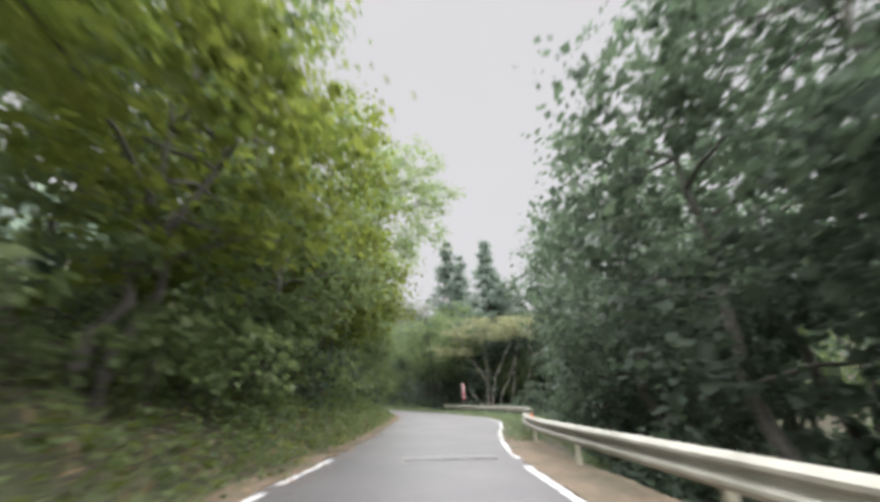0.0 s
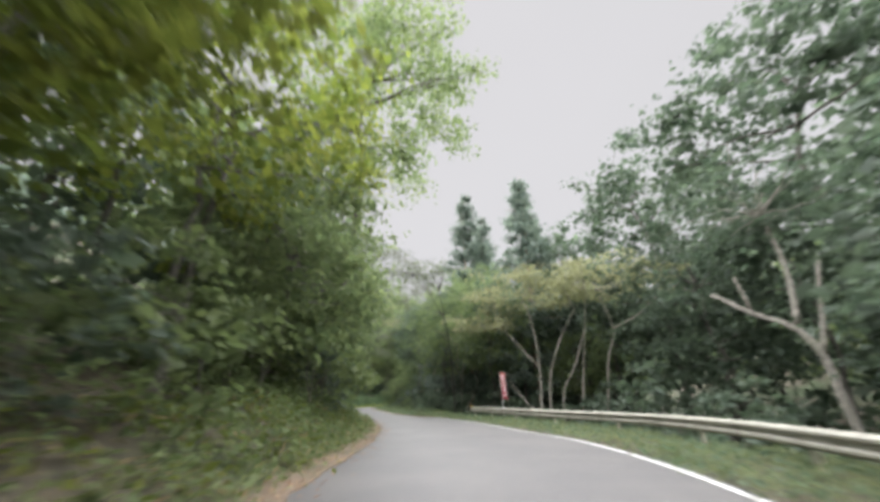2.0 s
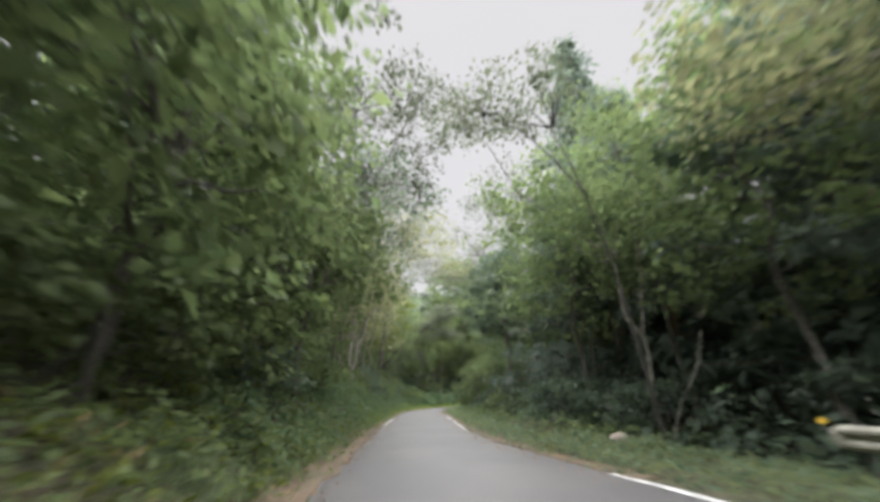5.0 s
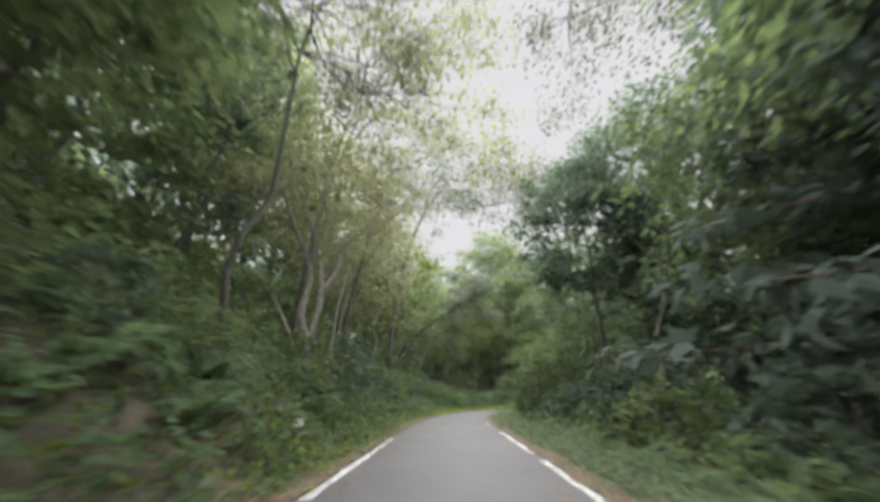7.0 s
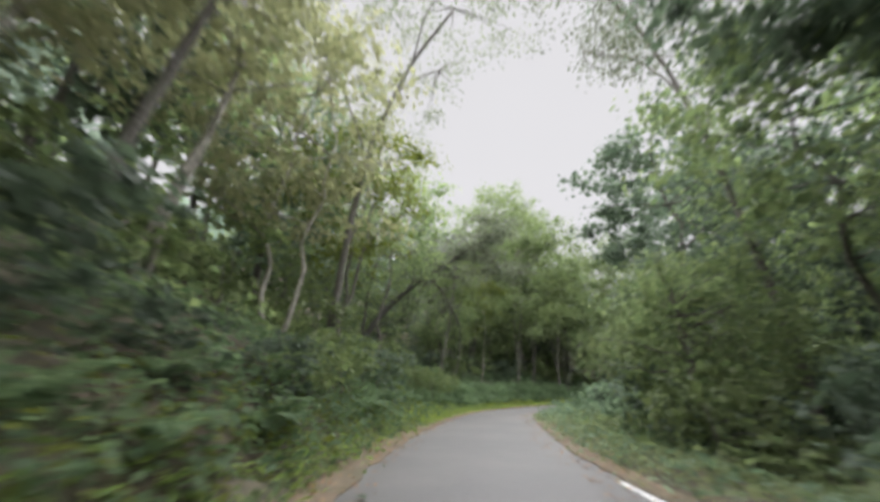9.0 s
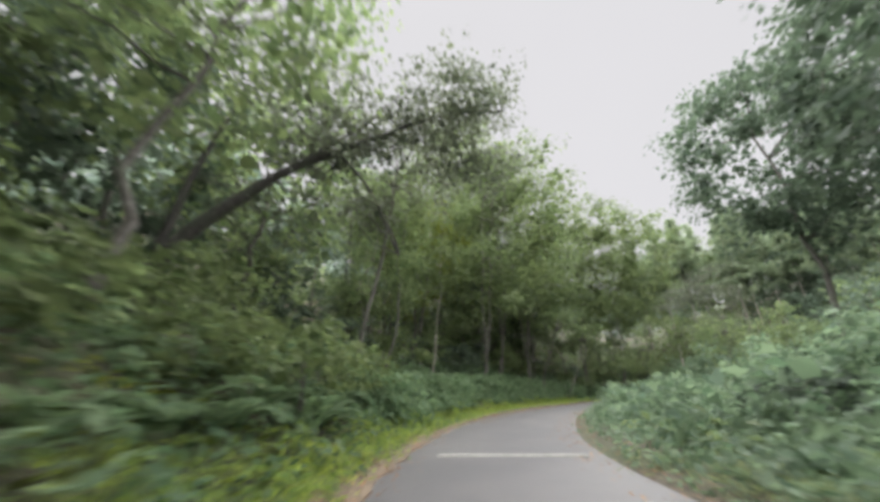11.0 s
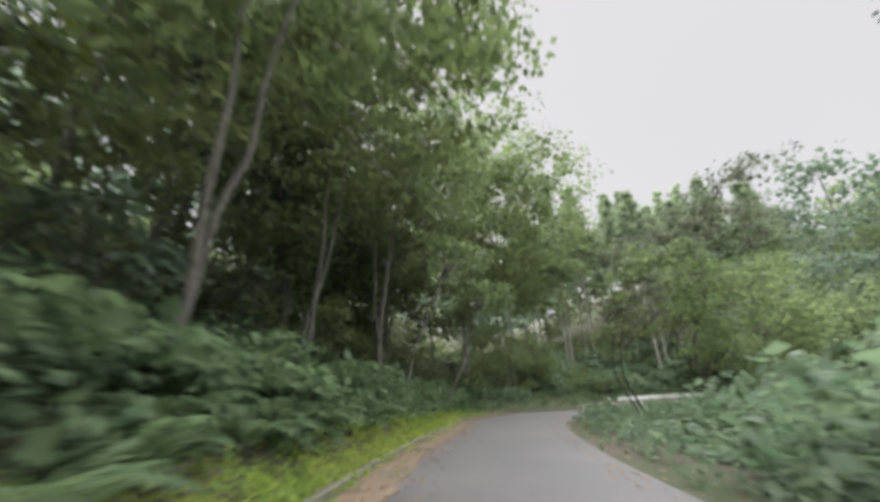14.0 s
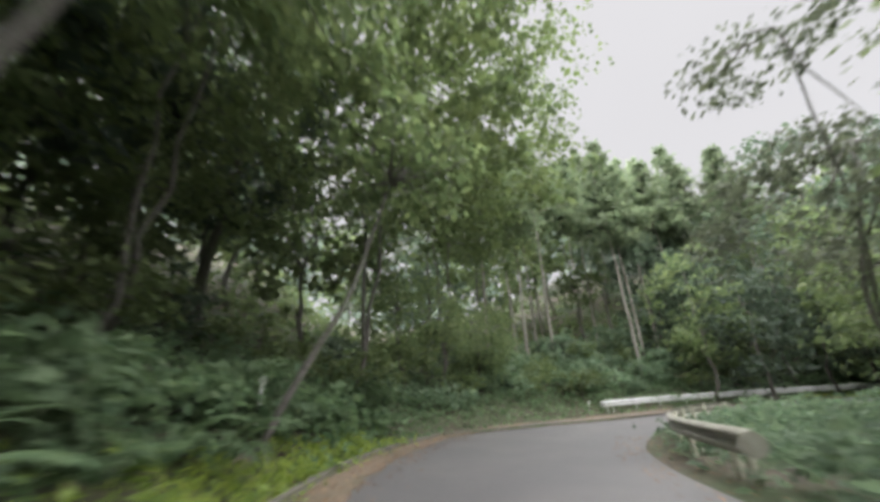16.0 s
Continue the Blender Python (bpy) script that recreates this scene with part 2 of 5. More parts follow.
def join(lists):
    verts, faces = [], []
    for v, f in lists:
        o = len(verts)
        verts += list(v)
        faces += [tuple(i + o for i in g) for g in f]
    return verts, faces


def wobbly(rng, a, b, n, amount):
    """A crooked line of n points from a to b."""
    a, b = np.array(a, float), np.array(b, float)
    s = np.linspace(0, 1, n)[:, None]
    off = np.cumsum(rng.normal(size=(n, 3)), 0) * amount
    off -= off[0] + (off[-1] - off[0]) * s
    return a + (b - a) * s + off


def smooth_line(pts, step):
    """Catmull-Rom through the plan points, resampled evenly."""
    p = np.array(pts, float)
    p = np.vstack([2 * p[0] - p[1], p, 2 * p[-1] - p[-2]])
    out = []
    for i in range(1, len(p) - 2):
        for s in np.linspace(0, 1, 24, endpoint=False):
            a, b, c, d = p[i - 1:i + 3]
            out.append(0.5 * (2 * b + (c - a) * s + (2 * a - 5 * b + 4 * c - d) * s ** 2 + (3 * b - a - 3 * c + d) * s ** 3))
    out = np.array(out + [p[-2]])
    run = np.r_[0, np.cumsum(np.linalg.norm(np.diff(out, axis=0), axis=1))]
    want = np.arange(0, run[-1], step)
    return np.stack([np.interp(want, run, out[:, k]) for k in range(out.shape[1])], 1)


# ---- the road's plan ----
LEFT = smooth_line([(-2.6, -45), (-2.5, 0), (-2.2, 9.6), (-2.1, 18.5), (-2.3, 27.5), (-2.9, 34), (-4.4, 40.5), (-6.9, 48.5), (-9.3, 56), (-11.5, 63.5), (-13.6, 70.5), (-15.4, 78), (-16.3, 85), (-16.75, 91), (-16.5, 97), (-15.1, 104.8), (-13.25, 110.2), (-11.0, 115.6), (-8.2, 121.3), (-5.3, 127.3), (-2.4, 131), (1.5, 134), (7, 136), (13, 136.2), (20, 134.4), (28, 130), (36, 123), (44, 112)], 0.5)
RIGHT = smooth_line([(1.9, -45), (2.0, 0), (2.05, 8.5), (2.7, 14.5), (3.7, 19.5), (4.4, 25), (4.2, 29.5), (3.2, 33.5), (2.0, 39), (0.2, 44), (-2.3, 48.7), (-3.9, 52), (-5.4, 56.5), (-7.6, 64.5), (-9.3, 70.5), (-11.2, 77.5), (-12.2, 85), (-12.8, 91), (-12.4, 96.5), (-10.7, 104.5), (-9, 109.5), (-6.4, 115.5), (-3.2, 121.1), (0.8, 126), (5, 128.6), (10, 130.2), (17, 129.8), (24, 126.3), (31, 120), (38, 110)], 0.5)


def rise(x, y):
    """The road climbs a little beyond the last bend."""
    x, y = np.asarray(x, float), np.asarray(y, float)
    return np.clip(x - 11, 0, 40) * 0.028 * np.clip((y - 96) / 22, 0, 1)


def side_distance(x, y):
    """Metres beyond the left edge and beyond the right edge (0 on the road), for arrays of plan points."""
    p = np.stack([np.ravel(x), np.ravel(y)], 1)
    dl, dr = np.empty(len(p)), np.empty(len(p))
    for i in range(0, len(p), 4000):
        c = p[i:i + 4000]
        dl[i:i + 4000] = np.sqrt(((c[:, None] - LEFT[None]) ** 2).sum(-1).min(1))
        dr[i:i + 4000] = np.sqrt(((c[:, None] - RIGHT[None]) ** 2).sum(-1).min(1))
    k = np.array([np.argmin(((c - LEFT) ** 2).sum(1)) for c in p]) if len(p) < 6 else None
    if k is None:
        k = np.concatenate([((p[i:i + 4000, None] - LEFT[None]) ** 2).sum(-1).argmin(1) for i in range(0, len(p), 4000)])
    k = np.clip(k, 1, len(LEFT) - 2)
    t = LEFT[k + 1] - LEFT[k - 1]
    off = p - LEFT[k]
    left_of = t[:, 0] * off[:, 1] - t[:, 1] * off[:, 0] > 0
    kr = np.concatenate([((p[i:i + 4000, None] - RIGHT[None]) ** 2).sum(-1).argmin(1) for i in range(0, len(p), 4000)])
    kr = np.clip(kr, 1, len(RIGHT) - 2)
    tr = RIGHT[kr + 1] - RIGHT[kr - 1]
    offr = p - RIGHT[kr]
    right_of = tr[:, 0] * offr[:, 1] - tr[:, 1] * offr[:, 0] < 0
    return np.where(left_of, dl, 0).reshape(np.shape(x)), np.where(right_of & ~left_of, dr, 0).reshape(np.shape(x))


def bump_field(x, y):
    return (np.sin(x * 0.9 + 1.7 * np.sin(y * 0.41)) * np.sin(y * 0.77 + 1.3 * np.sin(x * 0.53))
            + 0.5 * np.sin(x * 2.1 + y * 1.3) * np.sin(y * 1.9 - x * 0.7))


def ground_z(x, y):
    """Bank rising on the left, a drop and a valley on the right, wooded hills beyond."""
    x, y = np.asarray(x, float), np.asarray(y, float)
    dl, dr = side_distance(x, y)
    steep = np.interp(y, [-50, 30, 45, 60, 80, 95, 120, 135, 160], [0.55, 0.55, 0.60, 0.95, 0.80, 0.50, 0.55, 0.45, 0.40])
    left = np.clip(dl - 0.9, 0, None)
    left = steep * 7.0 * (1 - np.exp(-left / 7.0)) + 0.13 * left
    left = left + np.interp(y, [-50, 42, 58, 88, 98, 112, 119, 150, 200], [0.0, 0.0, 0.38, 0.38, 0.10, 0.10, 0.42, 0.42, 0.2]) * np.clip(dl - 8.5, 0, 32) * np.clip((3 - x) / 8, 0, 1)
    far = np.clip(dr - 25, 0, None)
    drop = np.interp(y, [-50, 38, 50, 62, 85, 100, 118, 130, 160], [2.6, 2.6, 0.7, 0.5, 0.6, 0.8, 0.45, 0.35, 0.3])
    r = np.clip(dr - np.interp(y, [-50, 0, 9, 20, 30, 45, 60], [1.0, 1.0, 1.3, 2.6, 3.2, 3.0, 1.6]), 0, None)
    right = -drop * (1 - np.exp(-r / 2.2)) + 0.28 * far * np.clip(far / 20, 0, 1)
    hill = 15 * np.exp(-(((x - 62) / 34) ** 2 + ((y - 172) / 30) ** 2)) + 26 * np.exp(-(((x + 40) / 60) ** 2 + ((y - 250) / 50) ** 2))
    wild = np.clip((dl + dr - 1.0) / 3, 0, 1)
    z = np.where(dl > 0, left, right) + wild * 0.16 * bump_field(x, y) + hill * np.clip((dl + dr - 4) / 20, 0, 1)
    on = (dl <= 0) & (dr <= 0)
    return np.where(on, -0.05, np.clip(z, -3.5, 60) + 0.01) + rise(x, y)


def gz(x, y):
    return float(ground_z(np.array([x]), np.array([y]))[0])


# ---- ground ----
def build_ground():
    xs = np.unique(np.r_[np.linspace(-900, -90, 12), np.linspace(-80, -36, 14), np.arange(-34, 26.1, 0.6), np.linspace(27, 80, 30), np.linspace(95, 900, 12)])
    ys = np.unique(np.r_[np.linspace(-900, -70, 10), np.linspace(-60, -14, 16), np.arange(-12, 146.1, 0.75), np.linspace(148, 260, 40), np.linspace(290, 1100, 10)])
    gx, gy = np.meshgrid(xs, ys)
    z = ground_z(gx, gy)
    nx, ny = len(xs), len(ys)
    verts = np.stack([gx.ravel(), gy.ravel(), z.ravel()], 1)
    faces = [(j * nx + i, j * nx + i + 1, (j + 1) * nx + i + 1, (j + 1) * nx + i) for j in range(ny - 1) for i in range(nx - 1)]
    g = mesh_object("ground", verts, faces, M_SOIL, smooth=True)
    tagged(g, "dark leaf-strewn forest soil on banks and slopes", "ground", kind="structure")


build_ground()


def edges_at(n):
    """Left and right edge points, paired by share of length."""
    def even(line):
        run = np.r_[0, np.cumsum(np.linalg.norm(np.diff(line, axis=0), axis=1))]
        w = np.linspace(0, run[-1], n)
        return np.stack([np.interp(w, run, line[:, k]) for k in (0, 1)], 1)
    return even(LEFT), even(RIGHT)


def build_road():
    n, cols = 380, 9
    l, r = edges_at(n)
    verts, faces = [], []
    for a, b in zip(l, r):
        for k in range(cols):
            s = k / (cols - 1)
            p = a + (b - a) * s
            ragged = 0.03 * math.sin(p[1] * 1.1) + 0.015 * math.sin(p[1] * 2.3 + 1)
            if k in (0, cols - 1):
                p = p + (a - b) / np.linalg.norm(b - a) * (0.12 + ragged) * (1 if k == 0 else -1)
            verts.append((p[0], p[1], float(rise(p[0], p[1])) + 0.012 + 0.03 * math.sin(math.pi * s)))
    for i in range(n - 1):
        for k in range(cols - 1):
            faces.append((i * cols + k, i * cols + k + 1, (i + 1) * cols + k + 1, (i + 1) * cols + k))
    o = len(verts)
    for i in range(n):
        for k in (0, cols - 1):
            v = verts[i * cols + k]
            verts.append((v[0], v[1], v[2] - 0.25))
    for i in range(n - 1):
        faces.append((i * cols, (i + 1) * cols, o + 2 * i + 2, o + 2 * i))
        faces.append((i * cols + cols - 1, o + 2 * i + 1, o + 2 * i + 3, (i + 1) * cols + cols - 1))
    road = mesh_object("road", verts, faces, M_ASPH, smooth=False)
    tagged(road, "narrow grey asphalt mountain lane, dry and slightly worn", "road", kind="structure")
    return road


build_road()


def strip(name, line, inner, outer, z, mat, label, thick=0.003, ragged=0.0, seed=1, y0=-1e9, y1=1e9):
    """A ribbon beside an edge line: inner and outer are offsets to the line's right."""
    rng = np.random.default_rng(seed)
    pts = line[(line[:, 1] >= y0) & (line[:, 1] <= y1)]
    if len(pts) < 3:
        return None
    t = unit(np.gradient(pts, axis=0))
    nrm = np.stack([t[:, 1], -t[:, 0]], 1)
    a = pts + nrm * (inner + ragged * rng.normal(size=(len(pts), 1)))
    b = pts + nrm * (outer + ragged * rng.normal(size=(len(pts), 1)))
    verts, faces = [], []
    for p, q in zip(a, b):
        zp = float(rise(p[0], p[1])) + z
        verts += [(p[0], p[1], zp), (q[0], q[1], zp), (q[0], q[1], zp - thick), (p[0], p[1], zp - thick)]
    for i in range(len(a) - 1):
        o, w = 4 * i, 4 * i + 4
        faces += [(o, o + 1, w + 1, w), (o + 1, o + 2, w + 2, w + 1), (o + 3, o, w, w + 3)]
    faces += [(0, 3, 2, 1), (len(verts) - 4, len(verts) - 3, len(verts) - 2, len(verts) - 1)]
    ob = mesh_object(name, verts, faces, mat)
    return tagged(ob, label, "road marking" if "line" in name else "verge", kind="structure")


for y0, y1 in ((-40, 8.2), (8.9, 47.0), (55.2, 63.0), (63.6, 69.5), (73.5, 75.5)):
    strip("edge_line_right", RIGHT, -0.17, -0.03, 0.027, M_PAINT, "worn white edge line painted on asphalt", 0.003, 0.008, 3, y0, y1)
for y0, y1 in ((-40, 6.0), (6.4, 9.4), (58.2, 66.5)):
    strip("edge_line_left", LEFT, 0.03, 0.17, 0.027, M_PAINT, "worn white edge line painted on asphalt", 0.003, 0.012, 4, y0, y1)
for y0, y1, inner in ((-40, 10.0, -0.02), (10.0, 57.5, 0.10), (57.5, 67.0, -0.02), (67.0, 150, 0.12)):
    strip("litter_verge_left", LEFT, -0.62, inner, 0.034, M_LITTER, "brown leaf litter and soil along the road edge", 0.03, 0.05, 5, y0, y1)
strip("litter_verge_left", LEFT, -0.30, 0.45, 0.040, M_LITTER, "drift of dry brown leaves on the asphalt", 0.006, 0.05, 6, 104, 134)
strip("gravel_verge_right", RIGHT, -0.02, 1.10, 0.036, M_LITTER, "bare soil verge under the guard rail", 0.03, 0.05, 7, -40, 16)
strip("litter_verge_right", RIGHT, 0.00, 0.42, 0.030, M_LITTER, "soil and dry leaves beside the lane", 0.03, 0.04, 8, 46, 88)


# ---- trees ----
def crown_clumps(rng, n, rx, rz, zc, top_heavy=0.0):
    """Clump centres in a lumpy ellipsoid shell round the trunk's axis."""
    v = unit(rng.normal(size=(n, 3)))
    v[:, 2] = v[:, 2] * 0.9 + top_heavy
    rad = rng.uniform(0.45, 1.0, (n, 1)) ** 0.6
    lump = 1 + 0.22 * np.sin(v[:, :1] * 5 + 3) * np.sin(v[:, 1:2] * 5 + 1)
    p = v * rad * lump
    return p * (rx, rx, rz) + (0, 0, zc)


def clump_leaves(rng, centres, per, radius, size, droop, width=0.5, flat=0.6, squash=0.38, core=0, core_size=0.7):
    """Flattened sprays of leaves about each clump centre, with broader shaded sprays inside."""
    n = len(centres)
    if core:
        inner = rng.normal(size=(n, core, 3)) * radius * 0.34
        inner[:, :, 2] *= 0.7
        mid = centres[:, None] + inner
        axis = centres.mean(0)
        mid = (mid + (axis - mid) * np.array([0.10, 0.10, 0.03])).reshape(-1, 3)
        dense = leaves(rng, mid, core_size, 0.75, 0.3, None, 0.35)
        return np.vstack([clump_leaves(rng, centres, per, radius, size, droop, width, flat, squash), dense])
    r = radius * rng.uniform(0.6, 1.35, (n, 1, 1))
    off = np.clip(rng.normal(size=(n, per, 3)), -1.35, 1.35) * r * 0.50
    off[:, :, 2] = off[:, :, 2] * squash - 0.18 * (off[:, :, 0] ** 2 + off[:, :, 1] ** 2) / r[:, :, 0]
    c = (centres[:, None] + off).reshape(-1, 3)
    outw = unit(off.reshape(-1, 3))
    return leaves(rng, c, size, width, droop, outw, flat)


def make_tree(name, seed, label, height, crown_r, crown_low, clumps, per, size, leaf_mat, bark_mat, trunk_r=0.2, lean=(0, 0), stems=1,
              radius=0.9, droop=0.35, spread=0.0, limbs=9, crown_tilt=(0, 0), flat_top=False, squash=0.38, width=0.5, core=6, core_size=0.7):
    """A broadleaf tree at the origin: tapered crooked stems, limbs, and a crown of leaf sprays."""
    rng = np.random.default_rng(seed)
    base = thing(name, Matrix(), label, "tree")
    zc = (height + crown_low) / 2
    rz = (height - crown_low) / 2
    if flat_top:
        a, r = rng.uniform(0, 2 * math.pi, clumps), crown_r * np.sqrt(rng.uniform(0.02, 1, clumps))
        z = height - 0.10 * crown_r * (r / crown_r) ** 2 * 3 - rng.uniform(0, 1, clumps) ** 2 * (height - crown_low) * 0.6
        cl = np.stack([np.cos(a) * r, np.sin(a) * r, z], 1)
    else:
        cl = crown_clumps(rng, clumps, crown_r, rz, zc)
    out = np.clip((cl[:, 2] - crown_low) / (height - crown_low), 0, 1) * 1.5 + 0.15
    cl[:, 0] += crown_tilt[0] * out
    cl[:, 1] += crown_tilt[1] * out
    tubes = []
    stem_tops = []
    for s in range(stems):
        ang = rng.uniform(0, 2 * math.pi)
        foot = np.array([0.25 * math.cos(ang), 0.25 * math.sin(ang), -0.5]) * (stems > 1) + np.array([0, 0, -0.5]) * (stems == 1)
        tip = np.array([lean[0] + spread * math.cos(ang + s), lean[1] + spread * math.sin(ang + s), crown_low + (height - crown_low) * 0.72])
        ln = wobbly(rng, foot, tip, 12, 0.05 + 0.01 * height)
        rr = trunk_r * (0.75 if stems > 1 else 1) * np.linspace(1, 0.22, 12) ** 0.9
        rr[0] *= 1.35
        low = height < 5
        tubes.append(tube(ln[::3] if low else ln, rr[::3] if low else rr, 5 if low else 8))
        stem_tops.append(ln)
    order = rng.permutation(len(cl))[:limbs]
    for k in order:
        ln = stem_tops[rng.integers(stems)]
        want = np.clip(np.searchsorted(ln[:, 2], cl[k][2] - 0.35 * np.hypot(*(cl[k][:2] - lean))), 3, 10)
        st = ln[want]
        br = wobbly(rng, st, cl[k], 7, 0.10)
        br[1:-1, 2] += np.sin(np.linspace(0, math.pi, 7))[1:-1] * 0.25
        tubes.append(tube(br, trunk_r * np.linspace(0.38, 0.06, 7), 5))
        for m in rng.integers(0, len(cl), 2):
            if np.linalg.norm(cl[m] - cl[k]) < crown_r:
                tubes.append(tube(wobbly(rng, br[4], cl[m], 5, 0.08), trunk_r * np.linspace(0.16, 0.03, 5), 4))
    v, f = join(tubes)
    mesh_object("trunk", v, f, bark_mat, base, smooth=True)
    quads_mesh("crown", clump_leaves(rng, cl, per, radius, size, droop, width, 0.6, squash, core, core_size), leaf_mat, base)
    return base


def make_conifer(name, seed, label, height, base_r, bare, whorls, per, leaf_mat, bark_mat, trunk_r=0.22, size=0.34):
    """A cedar: straight stem, tiers of drooping boughs narrowing to a ragged tip."""
    rng = np.random.default_rng(seed)
    base = thing(name, Matrix(), label, "tree")
    ln = wobbly(rng, (0, 0, -0.5), (rng.normal() * 0.3, rng.normal() * 0.3, height), 14, 0.05)
    tubes = [tube(ln, trunk_r * np.linspace(1.15, 0.08, 14), 8)]
    pts = []
    for w in range(whorls):
        s = (w + rng.uniform(0, 1)) / whorls
        z = bare + (height - bare) * s
        r = base_r * (1.25 * (1 - s) ** 0.85 + 0.04) * rng.uniform(0.75, 1.15)
        for k in range(rng.integers(5, 8)):
            a = rng.uniform(0, 2 * math.pi)
            q = r * rng.uniform(0.7, 1.1)
            end = np.array([math.cos(a) * q, math.sin(a) * q, z + q * rng.uniform(-0.25, 0.15)])
            if k < 2:
                tubes.append(tube(wobbly(rng, (0, 0, z), end, 4, 0.03), [0.05, 0.04, 0.03, 0.012], 5))
            m = max(3, int(3 + q * 2.2))
            u = rng.uniform(0.25, 1.0, (m, 1))
            pts.append(np.array([0, 0, z]) + (end - (0, 0, z)) * u)
    cl = np.vstack(pts)
    v, f = join(tubes)
    mesh_object("trunk", v, f, bark_mat, base, smooth=True)
    quads_mesh("crown", clump_leaves(rng, cl, per, 0.60, size, 0.55, 0.34, 0.45, 0.6, 1, 0.65), leaf_mat, base)
    return base


def place(ob, x, y, turn=0.0, scale=1.0, z=None, label="", group=""):
    """Set a first tree down, or a copy of it if it already stands."""
    m = Matrix.LocRotScale((x, y, gz(x, y) - 0.05 if z is None else z), Euler((0, 0, radians(turn))), (scale,) * 3)
    if ob.get("placed"):
        c = copy_thing(ob, m)
        c.matrix_basis = m
    else:
        c = ob
        c.matrix_basis = m
        c["placed"] = 1
    if label:
        c["label"] = label
    if group:
        c["group"] = group
    return c


def kinds(name, seeds, label, specs, leaf_mat, bark, **more):
    return [make_tree(name, seeds + k, label, h, r, low, leaf_mat=leaf_mat, bark_mat=bark, **more) for k, (h, r, low) in enumerate(specs)]


NEAR = dict(clumps=125, per=37, size=0.165, width=0.75, radius=1.05, core=11, core_size=0.34)
FARK = dict(clumps=64, per=10, size=0.43, width=0.75, radius=1.4, core=9, core_size=0.66, limbs=2)
MAPLE = kinds("roadside_tree", 11, "broadleaf tree with layered yellow-green leaves overhanging the lane", ((12.5, 4.4, 2.8), (16.5, 4.9, 4.0), (8.0, 3.6, 1.6)), M_BRIGHT, M_BARK, trunk_r=0.17, lean=(0.8, 0), stems=2, droop=0.45, spread=0.8, limbs=12, crown_tilt=(0.5, 0), **NEAR)
GREEN = kinds("roadside_tree", 15, "broadleaf tree with mid-green layered leaves beside the lane", ((13.0, 4.4, 2.2), (8.0, 3.7, 1.0)), M_MID, M_BARK, trunk_r=0.16, lean=(0.6, 0), stems=2, droop=0.40, spread=0.8, limbs=12, **NEAR)
OAK = kinds("evergreen_tree", 21, "dark evergreen broadleaf tree with dense crown", ((15.0, 4.7, 1.2), (9.5, 3.8, 0.6)), M_DARK, M_BARK, trunk_r=0.22, lean=(0.3, 0.2), stems=1, droop=0.35, limbs=12, clumps=140, per=29, size=0.20, width=0.75, radius=1.1, core=12, core_size=0.42)
OAK.insert(1, make_tree("evergreen_tree", 22, "tall dark evergreen broadleaf tree with a dense billowing crown", 22.0, 5.6, 4.0, 160, 30, 0.22, M_DARK, M_BARK, 0.22, (0.3, 0.2), 1, 1.15, 0.35, 0.0, 12, width=0.75, core=20, core_size=0.46))
MIXED = kinds("woodland_tree", 31, "mid-green woodland tree with a crooked grey trunk", ((14.0, 4.3, 3.6), (19.0, 5.0, 6.5), (10.5, 3.7, 2.4)), M_MID, M_BARK, trunk_r=0.12, lean=(0.6, 0.3), stems=1, droop=0.35, spread=0.5, limbs=14, **NEAR)
OLIVES = kinds("woodland_tree", 131, "olive-tinged woodland tree turning towards autumn", ((14.0, 4.6, 3.0), (16.5, 4.8, 4.5)), M_OLIVE, M_BARKP, trunk_r=0.13, lean=(0.7, 0.1), stems=2, droop=0.35, spread=0.9, limbs=14, **NEAR)
GIANT = make_tree("tall_roadside_tree", 35, "tall grey-green tree spreading high over the lane", 29.0, 7.0, 11.0, 230, 38, 0.22, M_DEEP, M_BARK, 0.30, (1.5, 0), 1, 1.25, 0.35, 0.3, 26, (2.4, 0), width=0.75, core=11, core_size=0.40)
OVER = make_tree("woodland_tree", 36, "tall woodland tree leaning out over the lane", 21.5, 5.8, 4.0, 190, 36, 0.21, M_DEEP, M_BARK, 0.10, (2.0, 0), 2, 1.2, 0.35, 0.8, 20, (2.6, 0), width=0.75, core=16, core_size=0.40)
HIGH = make_tree("evergreen_tree", 37, "dark evergreen tree with a high crown on a bare trunk", 23.0, 5.2, 7.5, 230, 34, 0.21, M_DARK, M_BARK, 0.20, (0.4, 0.2), 1, 1.15, 0.35, 0.4, 14, (0, 0), width=0.75, core=16, core_size=0.44)
FAR_OAK = kinds("evergreen_tree", 71, "dark evergreen tree standing back in the woods", ((16.0, 4.8, 1.0), (21.0, 5.4, 2.0)), M_DARK, M_BARK, trunk_r=0.2, lean=(0.3, 0.2), stems=1, **FARK)
FAR_MIX = kinds("woodland_tree", 75, "mid-green tree standing back in the woods", ((15.0, 4.8, 1.5), (19.5, 5.2, 2.5)), M_MID, M_BARK, trunk_r=0.18, lean=(0.4, 0.1), stems=1, **FARK)
CEDAR = [make_conifer("cedar", 41 + k, "tall dark cedar with a pointed ragged crown", h, r, bare, 32, 5, M_CEDAR, M_BARKC, 0.26, 0.46)
         for k, (h, r, bare) in enumerate(((28.0, 5.6, 2.5), (25.0, 5.2, 2.5)))]
